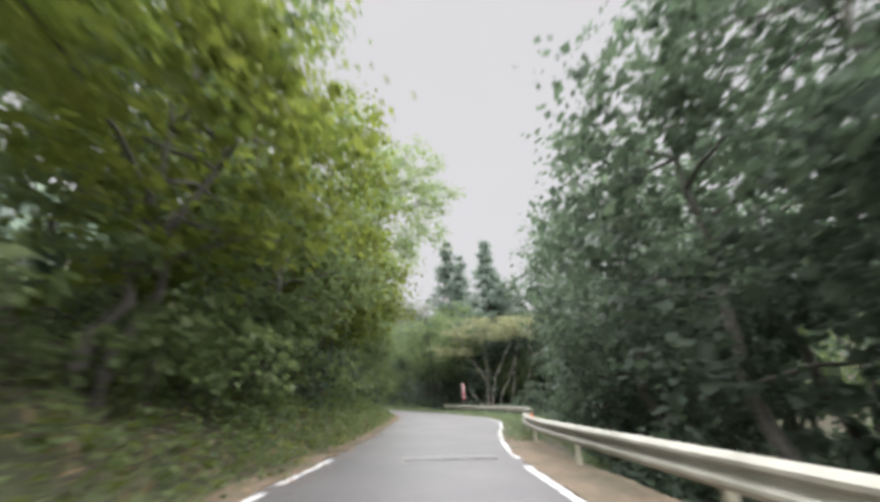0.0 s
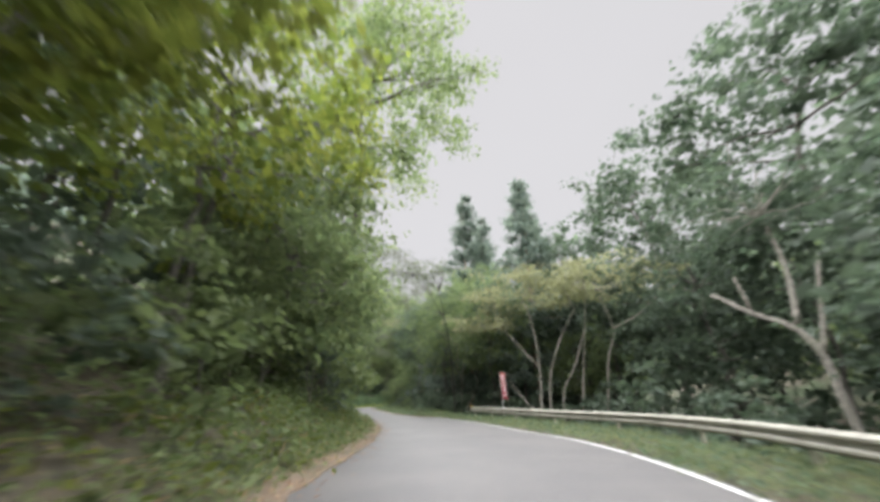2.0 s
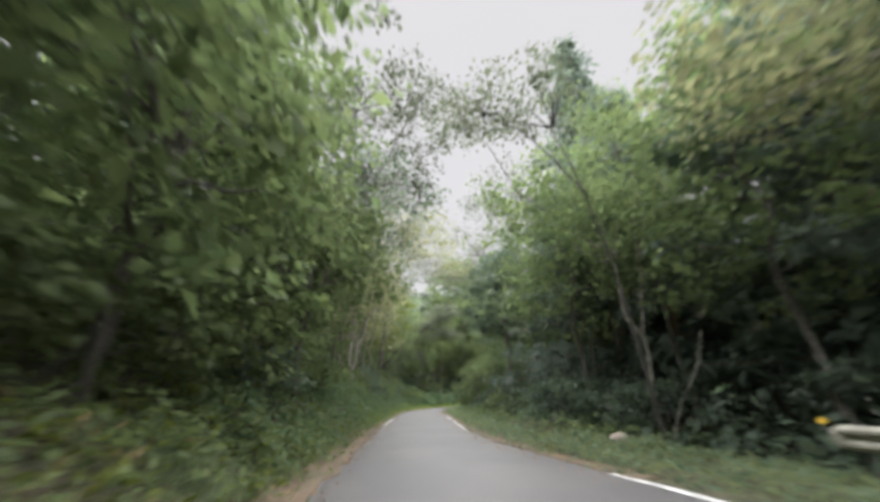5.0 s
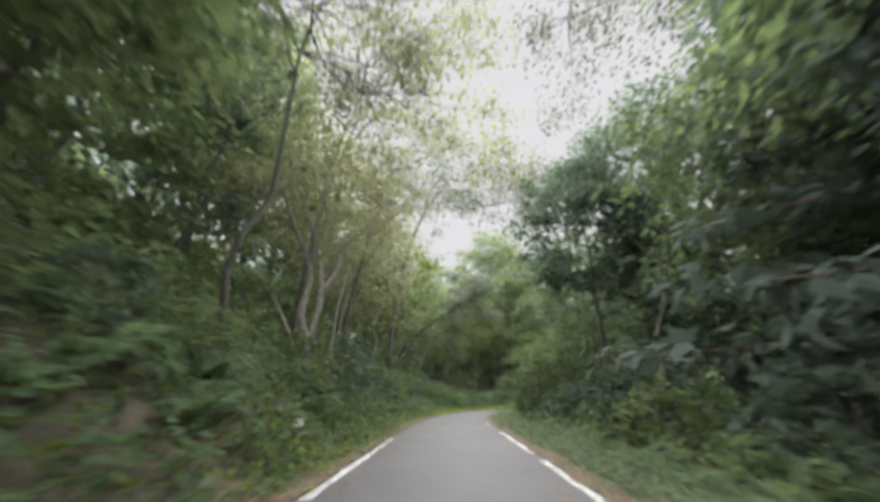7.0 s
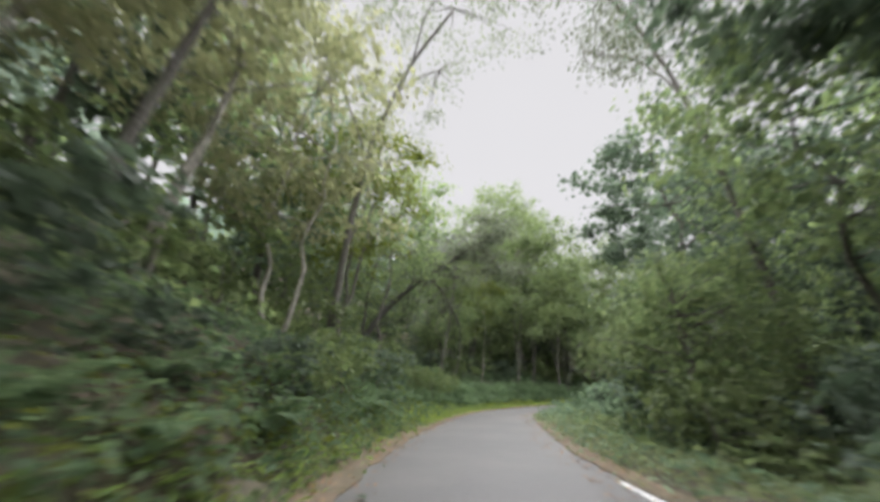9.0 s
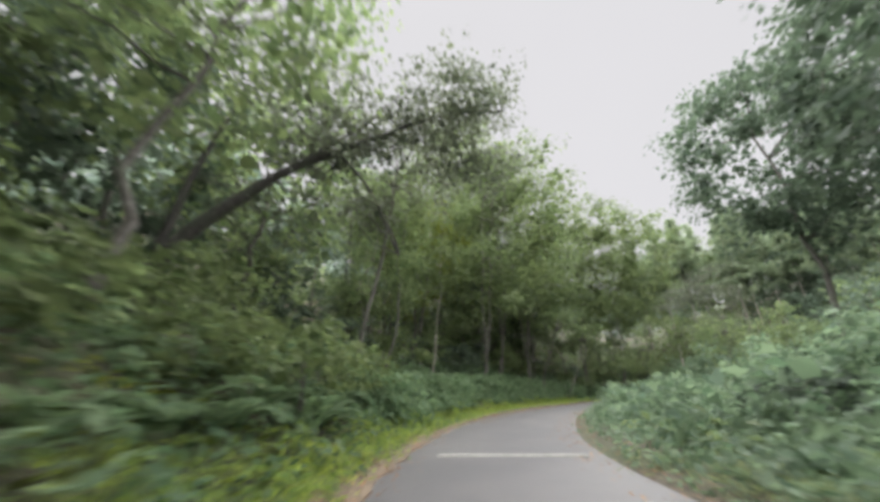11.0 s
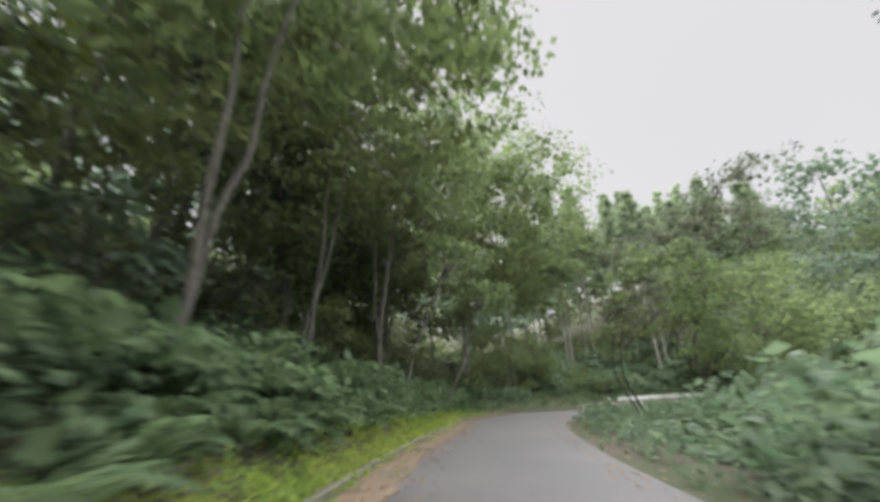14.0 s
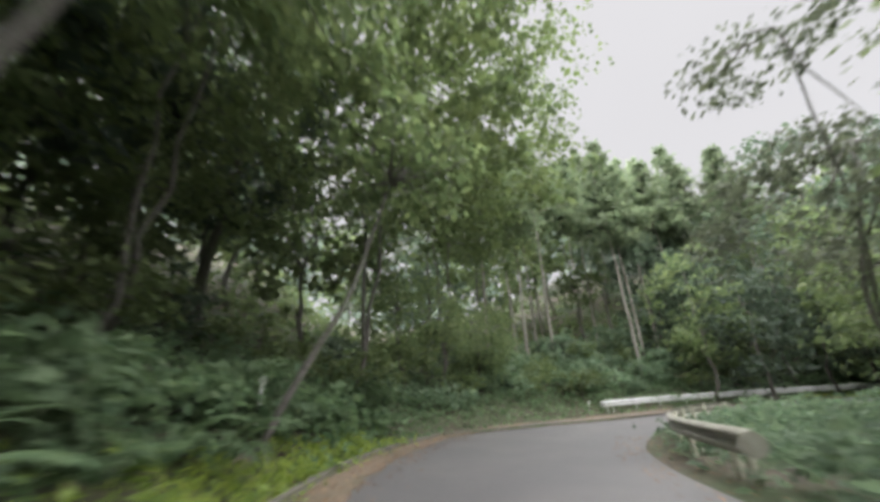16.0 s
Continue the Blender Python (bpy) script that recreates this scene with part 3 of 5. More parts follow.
POLE = [make_conifer("plantation_cedar", 45 + k, "plantation cedar with a long bare pale trunk", h, r, bare, 16, 5, M_CYPRESS, M_BARKP, 0.14, 0.40)
        for k, (h, r, bare) in enumerate(((24.0, 3.0, 13.5), (22.5, 3.1, 12.0)))]
SPARSE = make_tree("sparse_tree", 51, "thin tree with sparse small-leaved crown against the sky", 14.5, 5.0, 8.0, 52, 64, 0.17, M_CANOPY, M_BARK, 0.11, (1.5, 0.2), 1, 0.9, 0.3, 0.5, 22, (2.2, 0), width=0.7, core=3, core_size=0.28)
SLIM = [make_tree("slender_tree", 141 + k, label, h, 3.0, h * 0.55, 50, 44, 0.155, M_DEEP, bark, r, lean, stems, 1.0, 0.4, 0.6, 5, (0.5, 0), width=0.75, core=8, core_size=0.36)
        for k, (label, h, bark, r, lean, stems) in enumerate((("slender grey tree with a bare stem below a high crown", 15.0, M_BARK, 0.10, (0.9, 0.2), 1), ("pale slender tree leaning towards the light", 13.5, M_BARKP, 0.085, (1.6, -0.2), 1), ("two-stemmed slim dark woodland tree", 16.0, M_BARKD, 0.12, (0.5, 0.5), 2)))]
BUSH = kinds("bush", 61, "rounded roadside bush of mid-green leaves", ((2.7, 1.6, 0.0), (3.8, 2.0, 0.0)), M_DEEP, M_BARK, clumps=24, per=18, size=0.22, width=0.7, trunk_r=0.05, lean=(0.1, 0), stems=2, radius=0.64, droop=0.4, spread=0.5, limbs=2, core=5, core_size=0.30)
DBUSH = kinds("bush", 64, "dark leafy bush in the shade of the trees", ((2.8, 1.7, 0.0), (4.2, 2.2, 0.0)), M_DARK, M_BARK, clumps=24, per=17, size=0.23, width=0.7, trunk_r=0.05, lean=(0.1, 0), stems=2, radius=0.66, droop=0.4, spread=0.5, limbs=2, core=5, core_size=0.34)
WBUSH = kinds("weed_mound", 67, "mound of rank climbing weeds", ((1.5, 1.7, -0.3), (2.2, 2.1, -0.3)), M_WEED, M_BARK, clumps=30, per=18, size=0.21, width=0.6, trunk_r=0.03, lean=(0.1, 0), stems=1, radius=0.62, droop=0.3, spread=0.4, limbs=2, core=4, core_size=0.45)
VINE = kinds("vine_mound", 191, "tall bushes smothered in climbing vine leaves", ((4.2, 2.6, -0.3), (5.2, 3.0, -0.3)), M_WEED, M_BARK, clumps=64, per=19, size=0.22, width=0.7, trunk_r=0.05, lean=(0.1, 0), stems=2, radius=0.8, droop=0.3, spread=0.5, limbs=2, core=6, core_size=0.34)
FBUSH = kinds("fern_mound", 91, "tall mound of overlapping fern and broad weed leaves", ((1.3, 1.2, -0.3), (1.7, 1.4, -0.3)), M_FERN, M_BARK, clumps=28, per=16, size=0.24, width=0.45, trunk_r=0.02, lean=(0.1, 0), stems=1, radius=0.55, droop=0.5, spread=0.3, limbs=1, core=3, core_size=0.34)
WITHERED = kinds("withered_weed", 95, "withered reddish-brown weed at the verge", ((1.0, 0.6, 0.0),), M_STRAW, M_BARK, clumps=14, per=14, size=0.14, width=0.4, trunk_r=0.015, lean=(0.1, 0), stems=2, radius=0.30, droop=0.5, spread=0.2, limbs=3, core=0)[0]


def frond_mesh(L, H):
    s = np.linspace(0.12, 1, 12)
    p = np.stack([L * s, 0 * s, H * (2.1 * s - 1.5 * s ** 2)], 1)
    along = unit(np.gradient(p, axis=0))
    w = 0.24 * np.sin(np.pi * np.clip(s, 0.1, 0.98)) ** 0.7
    quads = []
    for sg in (-1, 1):
        tip = p + np.array([0.0, sg, 0.0]) * w[:, None] + along * 0.08 + np.array([0, 0, -0.03])
        q = along * 0.035
        quads.append(np.stack([p - q, (p + tip) / 2 - q * 1.2, tip, (p + tip) / 2 + q * 1.2], 1))
    return np.vstack(quads)


def make_fern(seed):
    rng = np.random.default_rng(seed)
    base = thing("fern", Matrix(), "arching green fern on the bank", "fern", "ferns")
    first = quads_mesh("frond", frond_mesh(0.8, 0.52), M_FERN, base)
    for k in range(11):
        ob = first if k == 0 else new("frond", first.data)
        ob.parent = base
        ob.matrix_basis = Matrix.LocRotScale((0, 0, 0), Euler((0, rng.uniform(-0.25, 0.2), 2 * math.pi * k / 11 + rng.uniform(-0.2, 0.2))), (rng.uniform(0.7, 1.2),) * 3)
    return base


FERN = [make_fern(81), make_fern(82)]


def feature_tree(name, label, x, y, lines, masses, leaf_mat, bark_mat, seed, per=32, size=0.22, radius=1.0, core=5, core_size=0.45, squash=0.38):
    """A tree known stem by stem: each line is a root radius and points; each mass a centre, radii and number of leaf sprays."""
    rng = np.random.default_rng(seed)
    z = gz(x, y)
    base = thing(name, Matrix.Translation((x, y, z)), label, "tree")
    for r, *pts in lines:
        p = smooth_line(pts, 0.45) - (x, y, z)
        p = p + np.cumsum(rng.normal(size=p.shape) * 0.012, 0)
        v, f = tube(p, r * np.linspace(1, 0.45, len(p)), 8)
        mesh_object("stem", v, f, bark_mat, base, smooth=True)
    cl = []
    for cx, cy, cz, rx, rz, n in masses:
        cl.append(crown_clumps(rng, n, rx, rz, 0) + (cx - x, cy - y, cz - z))
    cl = np.vstack(cl)
    quads_mesh("crown", clump_leaves(rng, cl, per, radius, size, 0.35, 0.7, 0.6, squash, core, min(core_size, 0.34)), leaf_mat, base)
    ends = np.vstack([np.array(l[-1]) for l in lines]) - (x, y, z)
    for k in rng.permutation(len(cl))[:22]:
        e = ends[np.argmin(((ends - cl[k]) ** 2).sum(1))]
        v, f = tube(wobbly(rng, e, cl[k], 6, 0.09), np.linspace(0.035, 0.010, 6), 5)
        mesh_object("branch", v, f, bark_mat, base, smooth=True)
    return base

def stand(kinds_at, group=""):
    for kind, x, y, turn, s in kinds_at:
        place(kind, x, y, turn, s, group=group)


# first stretch: left bank
stand(((MAPLE[0], -6.4, 1.5, 0, 1.0), (MAPLE[2], -5.4, 6.0, 30, 1.0), (MIXED[1], -7.8, 8.5, -20, 0.95), (GREEN[1], -5.6, 11.0, 10, 1.0), (MAPLE[0], -6.4, 14.0, 15, 1.1), (MAPLE[2], -5.4, 18.0, 10, 1.05),
       (MIXED[1], -7.2, 20.5, -10, 1.0), (MAPLE[0], -6.8, 25.0, -25, 1.05), (GREEN[1], -6.0, 29.0, 40, 1.1), (OVER, -8.4, 31.0, 15, 0.62), (GIANT, -6.6, 35.8, 0, 1.0), (GREEN[1], -6.8, 34.5, 100, 1.1),
       (GREEN[0], -8.2, 39.0, 20, 1.0), (GREEN[1], -8.6, 43.0, 60, 1.05), (GREEN[0], -10.6, 46.0, 25, 0.95), (GREEN[1], -11.0, 50.5, 0, 1.0)), "trees over the left bank")
for k in range(17):
    place((FAR_MIX + FAR_OAK)[k % 4], -13 - 5.5 * (k % 2) + 1.2 * math.sin(k * 2.3), -6 + k * 3.3, k * 67, 1.0 + 0.1 * math.sin(k), group="trees up the left slope")
for k, (x, y, q) in enumerate(((-10.6, 16.5, 0.75), (-11.2, 21.5, 0.8), (-10.6, 26.5, 0.75), (-12.0, 11.0, 0.8))):
    place(FAR_MIX[k % 2], x, y, k * 77, q, group="trees up the left slope")
# first stretch: beyond the rail
stand(((OAK[1], 9.0, 5.0, 0, 0.85), (OAK[0], 8.6, 9.5, 130, 1.1), (OAK[0], 9.2, 15.0, 210, 1.1), (OAK[2], 9.6, 19.5, 60, 1.05), (OAK[2], 12.6, 23.0, 10, 1.1), (FAR_OAK[0], 14.0, 7.0, 0, 1.0), (FAR_OAK[0], 14.5, 13.0, 90, 1.1), (FAR_OAK[0], 15.0, 19.5, 200, 1.0), (FAR_OAK[0], 14.0, 1.0, 60, 1.0), (OAK[1], 18.5, 32.0, 300, 1.2), (OAK[1], 17.5, 45.0, 90, 1.18),
       (OAK[0], 15.5, 38.5, 20, 1.0), (OAK[0], 14.5, 50.0, 20, 1.05), (MIXED[2], 10.6, 46.5, 20, 0.8)), "trees beyond the guard rail")
for k in range(27):
    place((FAR_OAK + FAR_MIX[:1])[k % 3], 19 + 6 * (k % 3) + math.sin(k * 3.1), -10 + 2.5 * k, k * 53, 1.0 + 0.1 * math.sin(k * 1.7), group="trees in the valley")
for kind, x, y, turn, s in ((CEDAR[0], 3.2, 63.2, 0, 1.07), (CEDAR[1], 8.6, 52.4, 50, 1.03), (CEDAR[0], 6.3, 70.4, 120, 1.07), (CEDAR[1], 5.2, 60.5, 200, 0.86), (CEDAR[1], 12.0, 57.0, 130, 0.82), (CEDAR[1], 10.6, 55.4, 250, 0.86), (CEDAR[0], 5.6, 66.6, 20, 0.92)):
    place(kind, x, y, turn, s, group="cedars behind the bend")
feature_tree("silk_tree", "flat-topped spreading tree with feathery olive leaves and pale stems", 7.3, 44.1,
             [(0.095, (6.7, 44.32, -0.6), (6.9, 44.24, 3.0), (6.84, 44.27, 5.7), (6.3, 44.45, 8.6)), (0.09, (7.31, 44.07, -0.6), (7.48, 44.0, 2.5), (8.31, 43.66, 5.0), (9.62, 43.12, 7.6)), (0.075, (8.11, 43.74, -0.6), (8.31, 43.66, 1.8), (9.16, 43.31, 3.4), (10.1, 43.0, 6.2)),
              (0.07, (6.85, 44.27, 3.4), (5.6, 44.8, 5.0), (4.4, 45.3, 6.6)), (0.06, (6.7, 44.3, 0.3), (5.9, 44.6, 0.9), (4.56, 45.2, 2.8))],
             [(6.2, 44.6, 9.2, 5.0, 1.5, 90), (3.2, 45.4, 7.2, 2.6, 1.2, 26)], M_OLIVE, M_BARKP, 501, 34, 0.20, 1.1, 3, 0.42, 0.16)
feature_tree("silk_tree", "flat-topped spreading tree with one bare slender stem", 10.5, 42.8,
             [(0.08, (10.5, 42.76, -0.8), (11.22, 42.46, 3.8), (11.82, 42.22, 5.8), (11.2, 42.5, 8.6)), (0.08, (11.82, 42.22, 5.8), (13.2, 41.65, 6.5), (14.7, 41.0, 7.75), (16.3, 40.4, 8.65)), (0.065, (9.17, 43.31, -0.6), (9.79, 43.05, 3.9), (10.5, 42.75, 8.4))],
             [(12.2, 42.2, 9.3, 5.3, 1.3, 100)], M_OLIVE, M_BARKP, 502, 34, 0.20, 1.1, 3, 0.42, 0.16)
feature_tree("bare_branched_tree", "grey crooked tree with bare spreading lower branches", 12.1, 28.6,
             [(0.16, (12.3, 28.4, -2.5), (12.1, 28.6, 1.0), (12.08, 28.62, 2.4), (11.82, 28.9, 3.4), (11.1, 29.6, 4.1), (10.3, 30.4, 5.1)), (0.10, (11.82, 28.88, 3.4), (12.0, 28.7, 5.35), (11.9, 28.8, 7.6)), (0.09, (12.08, 28.6, 2.4), (12.6, 28.1, 5.7)), (0.06, (11.1, 29.6, 4.1), (10.95, 29.8, 5.8))],
             [(11.9, 29.0, 8.4, 2.6, 1.6, 30)], M_DARK, M_BARKP, 503, 26, 0.22, 1.0, 3, 0.45)
# second stretch
stand(((MIXED[2], -12.2, 54.0, 50, 1.0), (SPARSE, -10.4, 51.0, 0, 0.95), (GREEN[0], -16.0, 56.0, 20, 0.95), (MIXED[0], -20.5, 63.0, 0, 1.05), (SPARSE, -14.4, 60.5, 0, 0.95),
       (OLIVES[0], -18.8, 70.0, 0, 0.95), (OLIVES[1], -20.4, 74.2, 20, 1.0), (OLIVES[0], -20.4, 78.6, 95, 1.05), (OLIVES[1], -22.4, 67.0, 140, 1.0), (MAPLE[1], -21.0, 83.5, 0, 0.85), (MIXED[0], -21.5, 89.0, 0, 1.05), (SPARSE, -20.6, 99.5, 10, 1.0)), "trees over the left bank")
stand(((MIXED[0], 4.4, 50.2, 180, 0.95), (MIXED[1], 3.4, 56.0, 170, 0.85), (MIXED[0], 0.2, 58.2, 200, 1.08), (HIGH, 2.4, 61.4, 40, 0.75), (MIXED[0], 0.2, 66.4, 190, 0.95), (OAK[1], 4.4, 67.0, 20, 0.9),
       (MIXED[0], -3.8, 79.5, 170, 0.95), (HIGH, -4.4, 75.4, 165, 0.75), (GREEN[1], -6.0, 84.6, 60, 0.9), (OAK[1], -4.6, 88.0, 180, 0.80), (GREEN[1], -7.6, 80.5, 180, 0.7), (OAK[0], 1.5, 84.0, 80, 1.0), (OAK[0], 1.0, 74.0, 80, 1.0)), "trees beside the lane")
for k in range(24):
    place((FAR_OAK + FAR_MIX)[k % 4], 7 + 6 * (k % 3) - 2.5 * (k > 9) + math.sin(k * 3.1), 51 + 2.1 * k, k * 53, 1.0 + 0.1 * math.sin(k * 1.7), group="trees in the valley")
for k in range(22):
    place((FAR_MIX + FAR_OAK)[k % 4], float(np.interp(49 + k * 2.5, LEFT[:, 1], LEFT[:, 0])) - 11 - 6 * (k % 2) + 1.2 * math.sin(k * 2.3), 49 + k * 2.5, k * 67, (1.0 if k < 17 else 0.85) + 0.1 * math.sin(k), group="trees up the left slope")
feature_tree("forked_tree", "pale tree forking low on the bank into crooked stems", -15.0, 64.8,
             [(0.16, (-15.0, 64.8, 1.4), (-15.03, 64.76, 3.0), (-15.17, 64.53, 3.6), (-15.22, 64.45, 4.25), (-15.14, 64.6, 5.1), (-15.2, 64.5, 5.9), (-15.55, 63.9, 7.1), (-15.9, 63.3, 8.6)), (0.12, (-15.03, 64.76, 3.0), (-14.97, 64.87, 3.7), (-14.89, 65.0, 4.6), (-15.03, 64.76, 6.2), (-15.37, 64.2, 7.7), (-15.7, 63.7, 9.2)),
              (0.05, (-15.2, 64.5, 5.9), (-14.4, 63.8, 9.0), (-12.6, 62.8, 12.0)), (0.09, (-14.91, 64.96, 4.9), (-14.63, 65.43, 5.9), (-14.48, 65.68, 7.2), (-14.03, 66.42, 8.2), (-13.7, 66.9, 9.5)), (0.08, (-15.1, 64.6, 1.6), (-15.3, 64.4, 2.9), (-15.77, 63.54, 4.6), (-16.0, 63.16, 5.0), (-16.3, 62.7, 6.4)), (0.07, (-14.6, 65.5, 1.8), (-14.56, 65.54, 3.4), (-14.5, 65.63, 4.7), (-14.3, 66.0, 6.6))],
             [(-15.6, 64.4, 10.0, 3.6, 2.6, 84), (-13.8, 67.0, 9.6, 2.4, 1.6, 24), (-12.6, 66.6, 13.4, 2.6, 1.2, 24), (-9.6, 67.4, 13.6, 2.4, 1.1, 20), (-8.0, 68.4, 12.0, 1.8, 1.0, 14), (-12.2, 62.6, 12.6, 2.6, 1.3, 30), (-9.4, 63.0, 13.4, 2.2, 1.0, 20)], M_OLIVE, M_BARKP, 504, 34, 0.17, 1.0, 2, 0.34)
feature_tree("tall_slender_tree", "tall dark-crowned tree with a straight pale trunk", -2.9, 74.0,
             [(0.14, (-2.94, 73.97, -0.6), (-2.22, 73.6, 3.3), (-1.43, 73.2, 5.7), (-1.06, 73.0, 7.4), (-0.62, 72.8, 10.3), (-0.2, 72.6, 13.7)), (0.07, (-1.1, 73.0, 7.0), (-2.3, 73.6, 9.4), (-3.4, 74.0, 11.5))],
             [(-1.2, 73.2, 13.2, 4.8, 4.4, 170)], M_DARK, M_BARKP, 505, 32, 0.20, 1.1, 12, 0.48)
feature_tree("forked_sapling", "slender sapling forking at the ground beside the verge", 1.65, 54.0,
             [(0.06, (1.64, 54.0, -0.5), (1.54, 54.06, 0.7), (1.61, 54.03, 2.0), (1.63, 54.0, 3.1), (1.18, 54.2, 4.1), (1.3, 54.2, 6.4)), (0.05, (1.72, 53.97, -0.4), (2.29, 53.7, 1.2), (2.8, 53.5, 1.9), (3.3, 53.3, 3.6)), (0.05, (1.63, 54.02, 3.1), (1.86, 53.9, 5.0), (2.0, 53.8, 6.2))],
             [(1.5, 54.2, 7.6, 2.6, 2.0, 44), (3.4, 53.2, 4.6, 1.3, 0.8, 10)], M_MID, M_BARKP, 506, 30, 0.22, 1.0, 5, 0.44)
feature_tree("overhanging_limb_tree", "thin tree reaching sparse small-leaved limbs over the lane", -18.4, 72.0,
             [(0.14, (-18.4, 72.0, 2.6), (-18.1, 72.1, 6.0), (-17.4, 72.3, 10.0), (-16.8, 72.5, 14.0)), (0.045, (-17.9, 72.2, 8.0), (-15.6, 72.6, 11.5), (-12.8, 73.2, 13.0), (-10.0, 73.8, 12.6)), (0.035, (-17.0, 72.4, 12.0), (-14.5, 74.6, 14.6), (-11.5, 76.0, 15.4))],
             [(-16.5, 71.5, 14.6, 2.6, 1.2, 24), (-13.0, 71.2, 13.4, 2.8, 1.1, 30), (-9.6, 72.0, 12.2, 2.8, 1.2, 28), (-13.0, 75.6, 15.6, 3.4, 1.2, 32), (-9.0, 75.6, 14.0, 2.8, 1.2, 26)], M_CANOPY, M_BARK, 511, 30, 0.16, 0.85, 0, 0.4)
feature_tree("overhanging_limb_tree", "grey tree spreading drooping leafy limbs over the lane", -13.6, 54.6,
             [(0.17, (-13.6, 54.6, 2.4), (-13.4, 54.6, 6.0), (-13.2, 54.4, 9.5), (-12.8, 54.2, 13.0)), (0.09, (-13.3, 54.5, 8.0), (-11.4, 54.8, 11.0), (-9.0, 55.4, 12.2), (-7.4, 56.0, 12.0)), (0.06, (-13.5, 54.6, 5.0), (-11.6, 55.6, 7.4), (-9.8, 56.6, 8.6))],
             [(-13.2, 54.0, 13.6, 3.2, 1.6, 34), (-9.8, 55.0, 12.4, 2.6, 1.3, 26), (-7.6, 56.0, 12.0, 1.3, 1.5, 10), (-10.2, 56.4, 9.2, 1.8, 0.9, 12)], M_DARK, M_BARK, 512, 30, 0.20, 0.95, 2, 0.36)
feature_tree("overhanging_limb_tree", "grey-green tree hanging leafy sprays over the lane", 1.0, 51.6,
             [(0.065, (1.0, 51.6, -0.6), (0.7, 51.6, 4.0), (0.2, 51.8, 8.0), (-0.6, 52.0, 11.5)), (0.05, (0.2, 51.8, 8.0), (-1.6, 52.2, 11.4), (-3.4, 52.6, 13.4)), (0.04, (-0.6, 52.0, 11.5), (-2.6, 53.4, 13.6), (-4.8, 54.4, 14.4))],
             [(-3.4, 52.6, 13.7, 2.2, 1.1, 18), (-0.8, 52.2, 13.2, 2.4, 1.4, 26), (-5.0, 54.5, 14.6, 1.9, 1.0, 13)], M_CANOPY, M_BARKD, 515, 34, 0.17, 0.9, 2, 0.34)
feature_tree("canopy_tree", "tall thin-crowned tree arching fine sprays high over the lane", -19.6, 81.0,
             [(0.17, (-19.6, 81.0, 3.6), (-19.3, 81.2, 8.0), (-18.6, 81.5, 13.0), (-17.0, 81.8, 17.5), (-14.6, 81.5, 20.4)), (0.07, (-18.6, 81.5, 13.0), (-18.0, 82.6, 16.5), (-16.4, 84.8, 20.0)), (0.05, (-17.0, 81.8, 17.5), (-15.6, 80.4, 19.4), (-13.0, 79.6, 20.8)), (0.05, (-18.9, 81.4, 11.5), (-19.6, 79.4, 15.0), (-19.8, 77.4, 18.0))],
             [(-19.6, 78.0, 18.2, 2.4, 1.4, 22), (-16.6, 80.4, 20.0, 2.4, 1.1, 22), (-13.2, 79.8, 20.8, 2.2, 1.0, 18), (-16.0, 84.8, 20.6, 2.6, 1.2, 22), (-18.6, 84.0, 17.0, 2.6, 1.6, 24), (-12.0, 84.4, 21.4, 1.9, 0.9, 11)], M_CANOPY, M_BARK, 521, 30, 0.16, 0.9, 0, 0.3)
feature_tree("canopy_tree", "tall grey tree reaching sparse leafy limbs across the lane", -4.4, 82.5,
             [(0.15, (-4.4, 82.5, -0.6), (-4.6, 82.4, 6.0), (-5.2, 82.2, 12.0), (-6.4, 81.8, 16.5), (-8.4, 81.2, 19.8)), (0.06, (-5.2, 82.2, 12.0), (-6.2, 83.0, 15.5), (-8.2, 84.2, 18.2)), (0.045, (-6.4, 81.8, 16.5), (-6.4, 80.2, 17.8), (-6.8, 79.2, 18.2))],
             [(-9.4, 81.2, 20.6, 2.2, 1.0, 17), (-8.2, 84.2, 18.4, 2.2, 1.2, 20), (-6.4, 79.6, 18.0, 2.2, 1.3, 20), (-5.4, 82.6, 16.4, 2.4, 1.8, 26), (-7.4, 80.6, 16.0, 1.6, 0.8, 10), (-7.2, 80.2, 14.4, 1.9, 1.2, 16), (-5.6, 79.6, 12.6, 1.8, 1.2, 14)], M_CANOPY, M_BARK, 522, 30, 0.16, 0.9, 0, 0.3)
feature_tree("canopy_tree", "thin woodland tree with a wispy crown over the lane", -17.4, 66.8,
             [(0.12, (-17.4, 66.8, 3.2), (-17.2, 66.9, 8.0), (-16.4, 67.2, 13.0), (-14.6, 68.2, 17.0)), (0.05, (-16.8, 67.0, 10.5), (-15.4, 66.4, 13.6), (-12.8, 65.2, 16.6)), (0.045, (-14.8, 68.0, 16.6), (-13.2, 70.4, 18.4), (-12.6, 72.6, 18.2))],
             [(-12.8, 65.0, 17.0, 2.2, 1.0, 17), (-15.2, 67.4, 16.4, 2.2, 1.2, 20), (-12.8, 72.4, 18.2, 2.2, 1.1, 18), (-15.8, 73.4, 19.0, 2.0, 1.0, 15), (-9.6, 65.6, 17.4, 1.7, 0.8, 9)], M_CANOPY, M_BARK, 523, 30, 0.16, 0.9, 0, 0.3)
